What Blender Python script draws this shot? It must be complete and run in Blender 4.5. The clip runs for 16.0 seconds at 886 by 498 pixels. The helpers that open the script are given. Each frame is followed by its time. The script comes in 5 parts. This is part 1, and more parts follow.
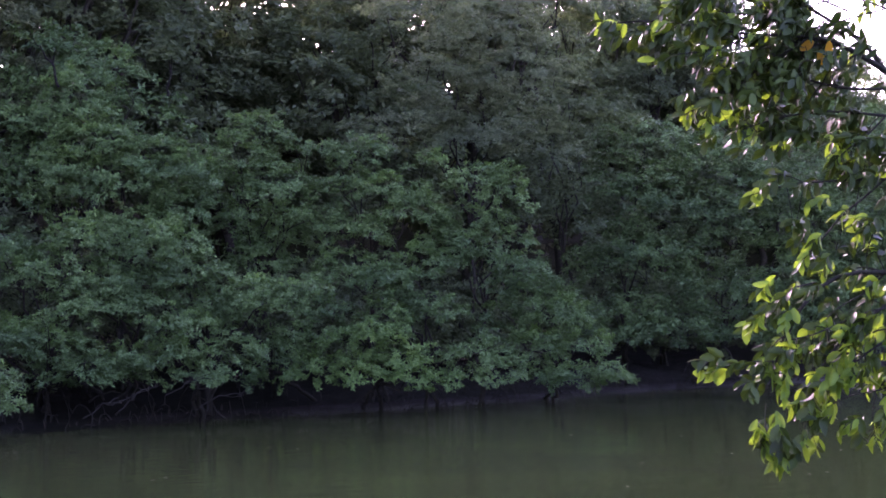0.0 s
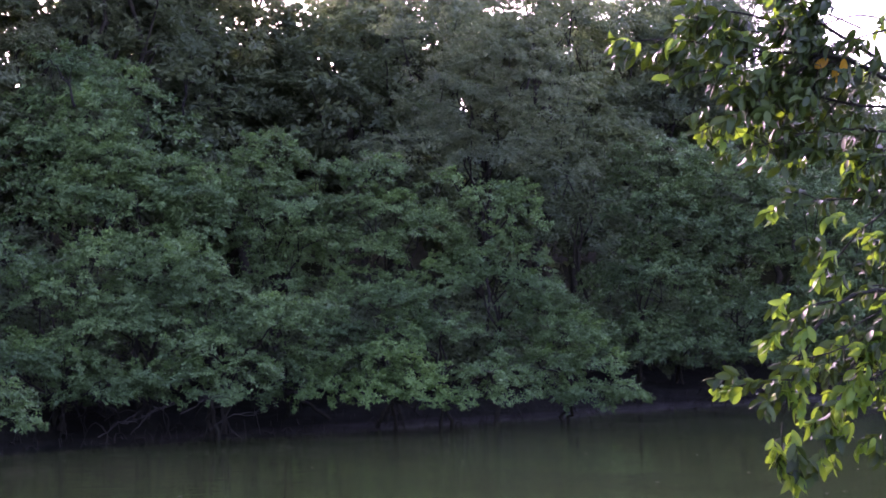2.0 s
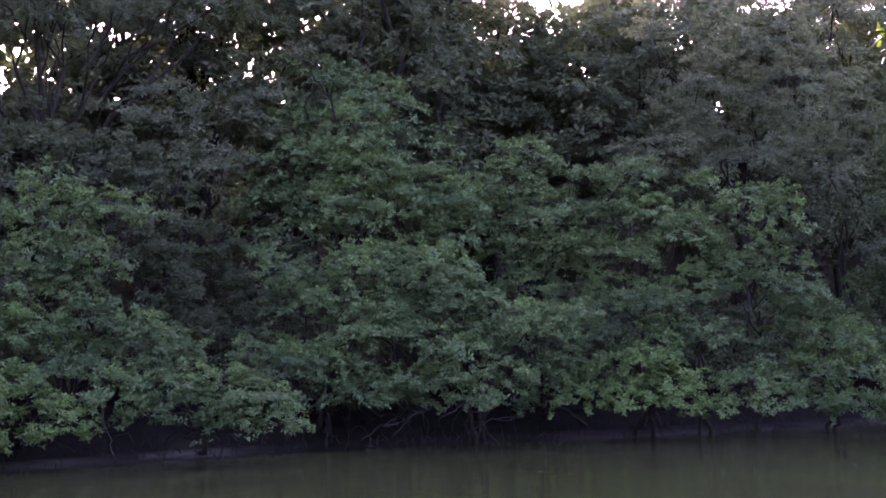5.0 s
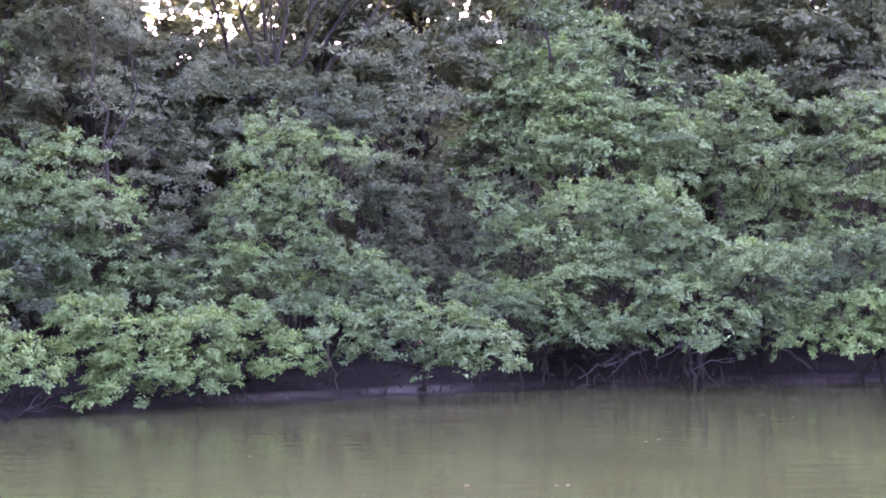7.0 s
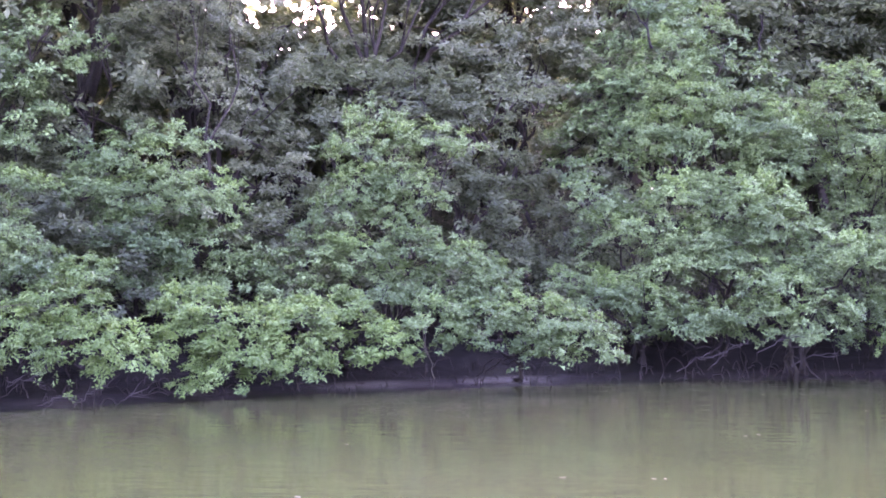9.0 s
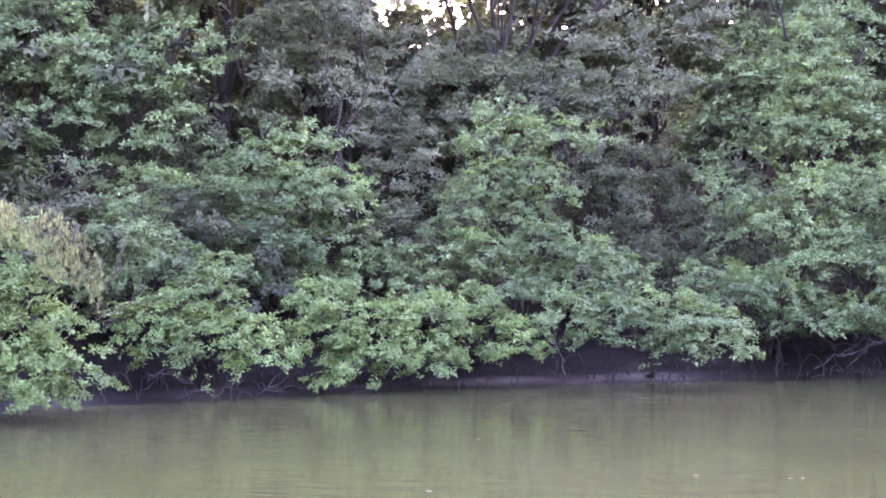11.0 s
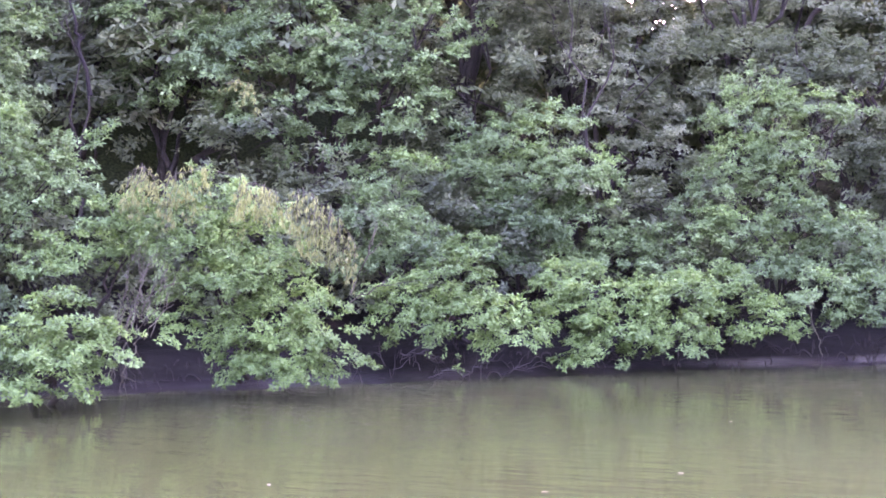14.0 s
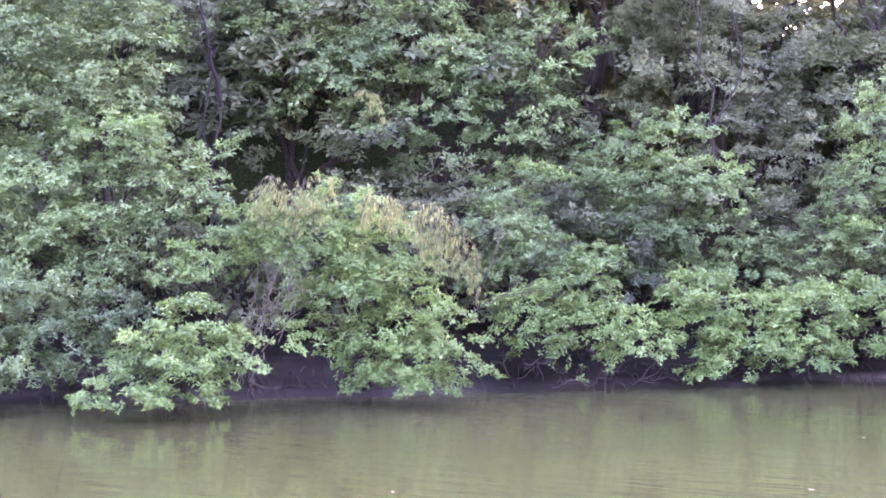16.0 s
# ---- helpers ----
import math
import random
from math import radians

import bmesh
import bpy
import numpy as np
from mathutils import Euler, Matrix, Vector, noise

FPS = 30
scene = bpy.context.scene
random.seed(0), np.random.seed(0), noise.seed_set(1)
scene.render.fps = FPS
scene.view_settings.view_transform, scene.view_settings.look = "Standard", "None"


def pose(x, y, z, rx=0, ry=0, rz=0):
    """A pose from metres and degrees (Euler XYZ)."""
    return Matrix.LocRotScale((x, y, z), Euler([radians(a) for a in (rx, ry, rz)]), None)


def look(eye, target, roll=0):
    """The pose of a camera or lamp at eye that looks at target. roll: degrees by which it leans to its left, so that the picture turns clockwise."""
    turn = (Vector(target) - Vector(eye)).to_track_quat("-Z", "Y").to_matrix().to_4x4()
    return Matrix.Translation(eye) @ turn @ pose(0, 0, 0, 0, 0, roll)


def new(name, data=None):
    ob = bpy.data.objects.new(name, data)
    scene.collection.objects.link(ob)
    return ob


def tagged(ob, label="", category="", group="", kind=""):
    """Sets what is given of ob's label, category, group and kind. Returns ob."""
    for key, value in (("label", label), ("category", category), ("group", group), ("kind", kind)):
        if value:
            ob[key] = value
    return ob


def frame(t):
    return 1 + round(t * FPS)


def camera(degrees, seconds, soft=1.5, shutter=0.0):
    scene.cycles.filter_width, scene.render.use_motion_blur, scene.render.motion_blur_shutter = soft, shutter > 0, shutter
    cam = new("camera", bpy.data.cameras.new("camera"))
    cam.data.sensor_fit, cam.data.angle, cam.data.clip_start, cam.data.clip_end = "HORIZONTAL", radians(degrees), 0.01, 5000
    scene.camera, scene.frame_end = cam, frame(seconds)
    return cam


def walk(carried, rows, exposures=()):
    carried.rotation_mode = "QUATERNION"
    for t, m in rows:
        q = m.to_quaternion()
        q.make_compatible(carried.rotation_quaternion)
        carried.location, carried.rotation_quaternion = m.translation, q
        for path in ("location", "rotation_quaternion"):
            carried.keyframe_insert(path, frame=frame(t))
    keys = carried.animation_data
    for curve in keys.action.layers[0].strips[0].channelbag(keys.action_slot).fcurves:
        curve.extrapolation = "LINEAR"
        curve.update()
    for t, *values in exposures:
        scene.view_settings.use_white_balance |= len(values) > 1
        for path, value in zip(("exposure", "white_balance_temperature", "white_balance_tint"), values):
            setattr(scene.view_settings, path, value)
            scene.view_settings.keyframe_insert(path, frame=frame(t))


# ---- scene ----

H = 2.5                      # eye above the water


def aim(x, yaw, pitch, roll):
    return pose(x, 0, H, 90 + pitch, 0, yaw) @ pose(0, 0, 0, 0, 0, roll)


cam = camera(38.39, 16.0, soft=1.75)
walk(cam, [
    (0.0, aim(0, -21.87, 2.92, -0.15)),
    (0.5, aim(0, -21.86, 3.17, -0.20)),
    (1.0, aim(0, -21.77, 3.50, -0.11)),
    (1.5, aim(0, -21.54, 3.66, -0.15)),
    (2.0, aim(0, -21.22, 3.75, -0.19)),
    (2.5, aim(0, -20.99, 3.89, -0.15)),
    (3.0, aim(-0.006, -20.64, 4.22, -0.21)),
    (3.5, aim(-0.014, -18.19, 4.72, -0.11)),
    (4.0, aim(-0.017, -15.76, 4.77, -0.31)),
    (4.5, aim(-0.018, -12.79, 4.51, -0.26)),
    (5.0, aim(-0.020, -9.82, 4.04, -0.11)),
    (5.2, aim(-0.021, -8.44, 3.91, -0.18)),
    (7.3, aim(-0.025, 0.61, 1.04, 0.30)),
    (7.5, aim(-0.026, 1.02, 0.94, 0.36)),
    (8.0, aim(-0.027, 2.23, 0.77, 0.77)),
    (8.2, aim(-0.027, 2.64, 0.79, 0.75)),
    (10.3, aim(-0.030, 7.42, 0.85, 0.53)),
    (10.5, aim(-0.030, 8.04, 0.77, 0.52)),
    (11.0, aim(-0.031, 10.09, 0.61, 0.42)),
    (11.5, aim(-0.032, 11.81, 0.57, 0.16)),
    (12.0, aim(-0.033, 13.39, 0.63, -0.13)),
    (12.5, aim(-0.033, 13.97, 0.65, -0.15)),
    (13.0, aim(-0.034, 15.27, 0.62, -0.11)),
    (13.5, aim(-0.035, 17.74, 0.04, -0.17)),
    (14.0, aim(-0.036, 21.15, -0.29, -0.31)),
    (14.5, aim(-0.037, 23.04, -0.30, -0.40)),
    (15.0, aim(-0.038, 24.59, -0.16, -0.38)),
    (15.5, aim(-0.039, 25.56, -0.04, -0.17)),
    (16.0, aim(-0.040, 26.72, 0.15, -0.06)),
], exposures=[(0.0, 3.49, 6130, 72), (3.0, 3.54, 6130, 77), (3.5, 3.4, 6140, 80), (4.0, 3.19, 6160, 83), (4.5, 3.43, 6180, 85), (5.2, 3.67, 6230, 88), (7.3, 5.63, 6400, 96), (8.2, 5.77, 6400, 96), (10.3, 5.71, 6400, 93), (11.2, 5.71, 6420, 93), (12.0, 5.66, 6450, 92), (13.5, 5.65, 6500, 94), (14.1, 5.92, 6520, 94), (16.0, 5.97, 6550, 93)])

# ---- daylight ----
SUN_AZ, SUN_EL = 3.5, 24.0   # degrees east of +y, and up
world = bpy.data.worlds.new("sky")
scene.world = world
world.use_nodes = True
wn = world.node_tree.nodes
sky = wn.new("ShaderNodeTexSky")
sky.sky_type, sky.sun_disc = "NISHITA", False
sky.sun_elevation, sky.sun_rotation = radians(SUN_EL), radians(SUN_AZ)
sky.air_density, sky.dust_density, sky.ozone_density = 1.0, 3.0, 1.0
wn["Background"].inputs[1].default_value = 0.15
world.node_tree.links.new(sky.outputs[0], wn["Background"].inputs[0])

sun_data = bpy.data.lights.new("sun", "SUN")
sun_data.energy, sun_data.angle, sun_data.color = 1.1, radians(4.0), (1.0, 0.93, 0.82)
sun_lamp = new("sun", sun_data)
_d = Vector((math.sin(radians(SUN_AZ)) * math.cos(radians(SUN_EL)), math.cos(radians(SUN_AZ)) * math.cos(radians(SUN_EL)), math.sin(radians(SUN_EL))))
sun_lamp.matrix_world = look(_d * 100, (0, 0, 0))


# ---- materials ----
def material(name):
    m = bpy.data.materials.new(name)
    m.use_nodes = True
    n, l = m.node_tree.nodes, m.node_tree.links
    return m, n, l, n["Principled BSDF"], n["Material Output"]


def ramp(n, *stops):
    r = n.new("ShaderNodeValToRGB")
    while len(r.color_ramp.elements) < len(stops):
        r.color_ramp.elements.new(0.5)
    for e, (p, c) in zip(r.color_ramp.elements, stops):
        e.position, e.color = p, (*c, 1)
    return r


def mixed(n, l, fac, a, b, kind="MIX"):
    m = n.new("ShaderNodeMix")
    m.data_type, m.blend_type = "RGBA", kind
    for i, v in ((0, fac), (6, a), (7, b)):
        if isinstance(v, (int, float)):
            m.inputs[i].default_value = v
        elif isinstance(v, tuple):
            m.inputs[i].default_value = (*v, 1)
        else:
            l.new(v, m.inputs[i])
    return m.outputs[2]


def noise_tex(n, l, scale, detail=4, rough=0.6, coords="Object"):
    tc, t = n.new("ShaderNodeTexCoord"), n.new("ShaderNodeTexNoise")
    t.inputs["Scale"].default_value, t.inputs["Detail"].default_value, t.inputs["Roughness"].default_value = scale, detail, rough
    l.new(tc.outputs[coords], t.inputs["Vector"])
    return t


def leaf_material(name, dark, mid, light, through_it, gloss=0.52, share=0.42, single=False):
    """Leaf: waxy front, light shining through; colour varies leaf by leaf and bough by bough."""
    m, n, l, p, out = material(name)
    geo = n.new("ShaderNodeNewGeometry")
    info = n.new("ShaderNodeObjectInfo")
    r = ramp(n, (0.0, dark), (0.55, mid), (1.0, light))
    l.new(info.outputs["Random"] if single else geo.outputs["Random Per Island"], r.inputs[0])
    big = noise_tex(n, l, 0.55, 2)
    tint = ramp(n, (0.35, (0.70, 0.74, 0.78)), (0.65, (1.30, 1.26, 1.10)))
    l.new(big.outputs[0], tint.inputs[0])
    col = mixed(n, l, 1.0, r.outputs[0], tint.outputs[0], "MULTIPLY")
    fine = noise_tex(n, l, 45.0, 2)
    col = mixed(n, l, 0.25, col, fine.outputs[0], "OVERLAY")
    l.new(col, p.inputs["Base Color"])
    p.inputs["Roughness"].default_value = gloss
    p.inputs["Specular IOR Level"].default_value = 0.15
    tr = n.new("ShaderNodeBsdfTranslucent")
    l.new(mixed(n, l, 0.75, col, through_it), tr.inputs[0])
    mix = n.new("ShaderNodeMixShader")
    mix.inputs[0].default_value = share
    l.new(p.outputs[0], mix.inputs[1])
    l.new(tr.outputs[0], mix.inputs[2])
    l.new(mix.outputs[0], out.inputs[0])
    return m


LEAF = leaf_material("mangrove_leaf", (0.033, 0.071, 0.025), (0.057, 0.114, 0.039), (0.099, 0.175, 0.069), (0.108, 0.210, 0.034), share=0.3)
LEAF_FRESH = leaf_material("fresh_leaf", (0.035, 0.081, 0.025), (0.059, 0.127, 0.035), (0.098, 0.184, 0.061), (0.135, 0.240, 0.034), share=0.3)
LEAF_PALE = leaf_material("young_leaf", (0.046, 0.102, 0.025), (0.074, 0.151, 0.037), (0.119, 0.213, 0.065), (0.153, 0.260, 0.039), share=0.3)
# leaf darkened so that gaps and the wood's inside look shaded
LEAF_DARK = leaf_material("shade_dark_leaf", (0.028, 0.046, 0.022), (0.047, 0.072, 0.033), (0.081, 0.112, 0.057), (0.094, 0.140, 0.041), gloss=0.65, share=0.42)
# dimmer copy of the mangrove leaf, its shade put into the colour
LEAF_DEEP = leaf_material("shaded_bush_leaf", (0.027, 0.057, 0.021), (0.047, 0.092, 0.032), (0.084, 0.149, 0.059), (0.081, 0.160, 0.030), share=0.28)
# leaf lifted and greyed: the pale veil over the back trees as colour
LEAF_GREY = leaf_material("grey_green_leaf", (0.041, 0.060, 0.031), (0.068, 0.096, 0.049), (0.109, 0.142, 0.080), (0.132, 0.190, 0.064), share=0.42)
LEAF_DRY = leaf_material("dry_leaf", (0.055, 0.080, 0.020), (0.090, 0.122, 0.034), (0.136, 0.170, 0.056), (0.16, 0.17, 0.045), gloss=0.7, share=0.3)
# mature and young leaves; shade and sunlight are also put into their colours
MATURE_SHADED = (0.011, 0.023, 0.004), (0.018, 0.036, 0.006), (0.034, 0.060, 0.010), (0.08, 0.15, 0.01)
YOUNG_SUNLIT = (0.034, 0.082, 0.012), (0.058, 0.122, 0.017), (0.095, 0.165, 0.022), (0.28, 0.45, 0.02)
LEAF_NEAR = leaf_material("glossy_near_leaf", *MATURE_SHADED, gloss=0.48, share=0.10, single=True)
LEAF_NEAR_ALL = leaf_material("glossy_near_foliage", *MATURE_SHADED, gloss=0.48, share=0.10)
LEAF_YOUNG = leaf_material("young_sunlit_leaf", *YOUNG_SUNLIT, gloss=0.48, share=0.37, single=True)
LEAF_YOUNG_ALL = leaf_material("young_sunlit_mass", *YOUNG_SUNLIT, gloss=0.48, share=0.37)
LEAF_YELLOW = leaf_material("yellowed_leaf", (0.45, 0.22, 0.02), (0.52, 0.30, 0.03), (0.58, 0.36, 0.04), (0.70, 0.38, 0.02), gloss=0.4, share=0.5, single=True)


def bark_material(name, a, b, scale=9.0):
    m, n, l, p, out = material(name)
    t = noise_tex(n, l, scale, 6, 0.7)
    u = noise_tex(n, l, scale * 6, 3, 0.7)
    r = ramp(n, (0.3, a), (0.7, b))
    l.new(t.outputs[0], r.inputs[0])
    l.new(mixed(n, l, 0.35, r.outputs[0], u.outputs[0], "OVERLAY"), p.inputs["Base Color"])
    p.inputs["Roughness"].default_value = 0.9
    p.inputs["Specular IOR Level"].default_value = 0.15
    bump = n.new("ShaderNodeBump")
    bump.inputs["Strength"].default_value, bump.inputs["Distance"].default_value = 0.6, 0.02
    l.new(u.outputs[0], bump.inputs["Height"])
    l.new(bump.outputs[0], p.inputs["Normal"])
    return m


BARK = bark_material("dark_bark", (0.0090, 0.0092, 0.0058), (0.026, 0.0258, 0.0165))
BARK_PALE = bark_material("pale_twig_bark", (0.024, 0.025, 0.013), (0.062, 0.063, 0.036))
# near-black bark copy with backlight and canopy shade put into its colour
BARK_SHADED = bark_material("shaded_bark", (0.0042, 0.0042, 0.0028), (0.011, 0.0108, 0.0072))
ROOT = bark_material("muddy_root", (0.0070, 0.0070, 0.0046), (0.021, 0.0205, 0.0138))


def mud_material():
    m, n, l, p, out = material("river_mud")
    t = noise_tex(n, l, 0.8, 6, 0.65)
    u = noise_tex(n, l, 14.0, 5, 0.7)
    # mud taken down to near black: shade under the bushes is in this colour
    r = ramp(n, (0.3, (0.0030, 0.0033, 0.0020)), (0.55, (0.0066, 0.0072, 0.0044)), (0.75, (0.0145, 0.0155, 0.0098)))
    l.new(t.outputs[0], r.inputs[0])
    sheen_at = n.new("ShaderNodeMath")
    p.inputs["Specular IOR Level"].default_value = 0.15
    rr = ramp(n, (0.35, (0.72,) * 3), (0.65, (0.95,) * 3))
    l.new(t.outputs[0], rr.inputs[0])
    xyz = n.new("ShaderNodeSeparateXYZ")
    tc = n.new("ShaderNodeTexCoord")
    l.new(tc.outputs["Object"], xyz.inputs[0])
    wet = ramp(n, (0.03, (1.0,) * 3), (0.16, (0.0,) * 3))
    l.new(xyz.outputs[2], wet.inputs[0])
    # pale patches of the lowest shelf: the sky's sheen on mud, painted as colour
    band = ramp(n, (0.015, (0.0,) * 3), (0.035, (1.0,) * 3), (0.10, (1.0,) * 3), (0.15, (0.0,) * 3))
    l.new(xyz.outputs[2], band.inputs[0])
    patch = noise_tex(n, l, 0.22, 3)
    pr = ramp(n, (0.40, (0.0,) * 3), (0.50, (1.0,) * 3))
    l.new(patch.outputs[0], pr.inputs[0])
    lie = ramp(n, (0.452, (0.0,) * 3), (0.462, (1.0,) * 3), (0.497, (1.0,) * 3), (0.508, (0.0,) * 3))
    along = n.new("ShaderNodeMapRange")
    along.inputs[1].default_value, along.inputs[2].default_value = -50, 50
    l.new(xyz.outputs[0], along.inputs[0])
    l.new(along.outputs[0], lie.inputs[0])
    only = n.new("ShaderNodeMath")
    only.operation = "MULTIPLY"
    l.new(pr.outputs[0], only.inputs[0])
    l.new(lie.outputs[0], only.inputs[1])
    sheen_at.operation = "MULTIPLY"
    l.new(band.outputs[0], sheen_at.inputs[0])
    l.new(only.outputs[0], sheen_at.inputs[1])
    col = mixed(n, l, sheen_at.outputs[0], r.outputs[0], (0.034, 0.0355, 0.0235))
    # dark green painted on the added slope above the shelf, dimming its sunlit gaps
    green = n.new("ShaderNodeMapRange")
    green.inputs[1].default_value, green.inputs[2].default_value = 1.2, 3.0
    l.new(xyz.outputs[2], green.inputs[0])
    dim_green = ramp(n, (0.35, (0.008, 0.013, 0.005)), (0.65, (0.022, 0.036, 0.013)))
    l.new(u.outputs[0], dim_green.inputs[0])
    col = mixed(n, l, green.outputs[0], col, dim_green.outputs[0])
    l.new(mixed(n, l, 0.5, col, u.outputs[0], "OVERLAY"), p.inputs["Base Color"])
    l.new(mixed(n, l, wet.outputs[0], rr.outputs[0], (0.34, 0.34, 0.34)), p.inputs["Roughness"])
    spec = n.new("ShaderNodeMath")
    spec.operation = "MULTIPLY_ADD"
    spec.inputs[1].default_value, spec.inputs[2].default_value = 0.14, 0.05
    l.new(wet.outputs[0], spec.inputs[0])
    l.new(spec.outputs[0], p.inputs["Specular IOR Level"])
    bump = n.new("ShaderNodeBump")
    bump.inputs["Strength"].default_value, bump.inputs["Distance"].default_value = 0.8, 0.05
    l.new(u.outputs[0], bump.inputs["Height"])
    l.new(bump.outputs[0], p.inputs["Normal"])
    return m


MUD = mud_material()


def water_material():
    m, n, l, p, out = material("murky_river_water")
    t = noise_tex(n, l, 0.12, 3, 0.5)
    r = ramp(n, (0.35, (0.0220, 0.0300, 0.0092)), (0.65, (0.0280, 0.0368, 0.0126)))
    l.new(t.outputs[0], r.inputs[0])
    l.new(r.outputs[0], p.inputs["Base Color"])
    p.inputs["Roughness"].default_value = 0.035
    p.inputs["IOR"].default_value = 1.33
    tc = n.new("ShaderNodeTexCoord")
    mp = n.new("ShaderNodeMapping")
    mp.inputs["Scale"].default_value = (0.7, 2.2, 1.0)
    mp.inputs["Rotation"].default_value = (0, 0, radians(-12))
    l.new(tc.outputs["Object"], mp.inputs["Vector"])
    w1, w2 = n.new("ShaderNodeTexNoise"), n.new("ShaderNodeTexNoise")
    w1.inputs["Scale"].default_value, w1.inputs["Detail"].default_value = 1.6, 3
    w2.inputs["Scale"].default_value, w2.inputs["Detail"].default_value = 7.0, 2
    for w in (w1, w2):
        l.new(mp.outputs[0], w.inputs["Vector"])
    patch = noise_tex(n, l, 0.16, 2)
    pr = ramp(n, (0.44, (0.06,) * 3), (0.62, (1.0,) * 3))
    l.new(patch.outputs[0], pr.inputs[0])
    amp = n.new("ShaderNodeMath")
    amp.operation = "MULTIPLY"
    l.new(w2.outputs[0], amp.inputs[0])
    l.new(pr.outputs[0], amp.inputs[1])
    add = n.new("ShaderNodeMath")
    add.operation = "ADD"
    l.new(w1.outputs[0], add.inputs[0])
    l.new(amp.outputs[0], add.inputs[1])
    bump = n.new("ShaderNodeBump")
    bump.inputs["Strength"].default_value, bump.inputs["Distance"].default_value = 0.33, 0.03
    l.new(add.outputs[0], bump.inputs["Height"])
    l.new(bump.outputs[0], p.inputs["Normal"])
    return m


WATER = water_material()
rng = np.random.default_rng(7)


# ---- mesh helpers ----
def mesh_of(name, verts, quads=None, tris=None, mat=None, smooth=False):
    me = bpy.data.meshes.new(name)
    verts = np.asarray(verts, np.float32).reshape(-1, 3)
    groups = [np.asarray(g, np.int32) for g in (quads, tris) if g is not None and len(g)]
    loops = np.concatenate([g.ravel() for g in groups])
    totals = np.concatenate([np.full(len(g), g.shape[1], np.int32) for g in groups])
    me.vertices.add(len(verts))
    me.vertices.foreach_set("co", verts.ravel())
    me.loops.add(len(loops))
    me.loops.foreach_set("vertex_index", loops)
    me.polygons.add(len(totals))
    me.polygons.foreach_set("loop_start", np.r_[0, np.cumsum(totals)[:-1]].astype(np.int32))
    me.polygons.foreach_set("loop_total", totals)
    me.polygons.foreach_set("use_smooth", np.full(len(totals), smooth))
    me.update(calc_edges=True)
    if mat:
        me.materials.append(mat)
    return me


def under(name, me, parent, label=""):
    """One mesh object as a part of its thing; mesh and thing share the world's axes."""
    ob = new(name, me)
    ob.parent = parent
    if parent.parent is None:
        ob.location = -parent.location
    return tagged(ob, label)


def tube(points, radii, sides=7):
    """Vertices and quads of a bent, tapering round stem."""
    pts, radii = np.asarray(points, float), np.asarray(radii, float)
    tang = np.gradient(pts, axis=0)
    tang /= np.linalg.norm(tang, axis=1, keepdims=True) + 1e-9
    ref = np.where(np.abs(tang[:, 2:]) > 0.9, [[1.0, 0, 0]], [[0, 0, 1.0]])
    u = np.cross(tang, ref)
    u /= np.linalg.norm(u, axis=1, keepdims=True)
    v = np.cross(tang, u)
    a = np.linspace(0, 2 * np.pi, sides, endpoint=False)
    ring = np.cos(a)[None, :, None] * u[:, None] + np.sin(a)[None, :, None] * v[:, None]
    verts = (pts[:, None] + ring * radii[:, None, None]).reshape(-1, 3)
    i, j = np.meshgrid(np.arange(len(pts) - 1), np.arange(sides), indexing="ij")
    k = (j + 1) % sides
    quads = np.stack([i * sides + j, i * sides + k, (i + 1) * sides + k, (i + 1) * sides + j], -1).reshape(-1, 4)
    return verts, quads


def join(pieces):
    vs, qs, n = [], [], 0
    for v, q in pieces:
        vs.append(v)
        qs.append(q + n)
        n += len(v)
    return np.concatenate(vs), np.concatenate(qs)


def bend(a, b, sag=0.0, wobble=0.1, steps=7):
    """A stem from a to b, bowed by sag metres and unsteady."""
    a, b = np.asarray(a, float), np.asarray(b, float)
    s = np.linspace(0, 1, steps)[:, None]
    pts = a + (b - a) * s
    pts[:, 2] += sag * 4 * (s * (1 - s))[:, 0]
    off = rng.normal(0, wobble, (steps, 3)) * np.linalg.norm(b - a) * 0.3
    off[0] = off[-1] = 0
    return pts + off


def unit(v):
    return v / (np.linalg.norm(v, axis=-1, keepdims=True) + 1e-9)


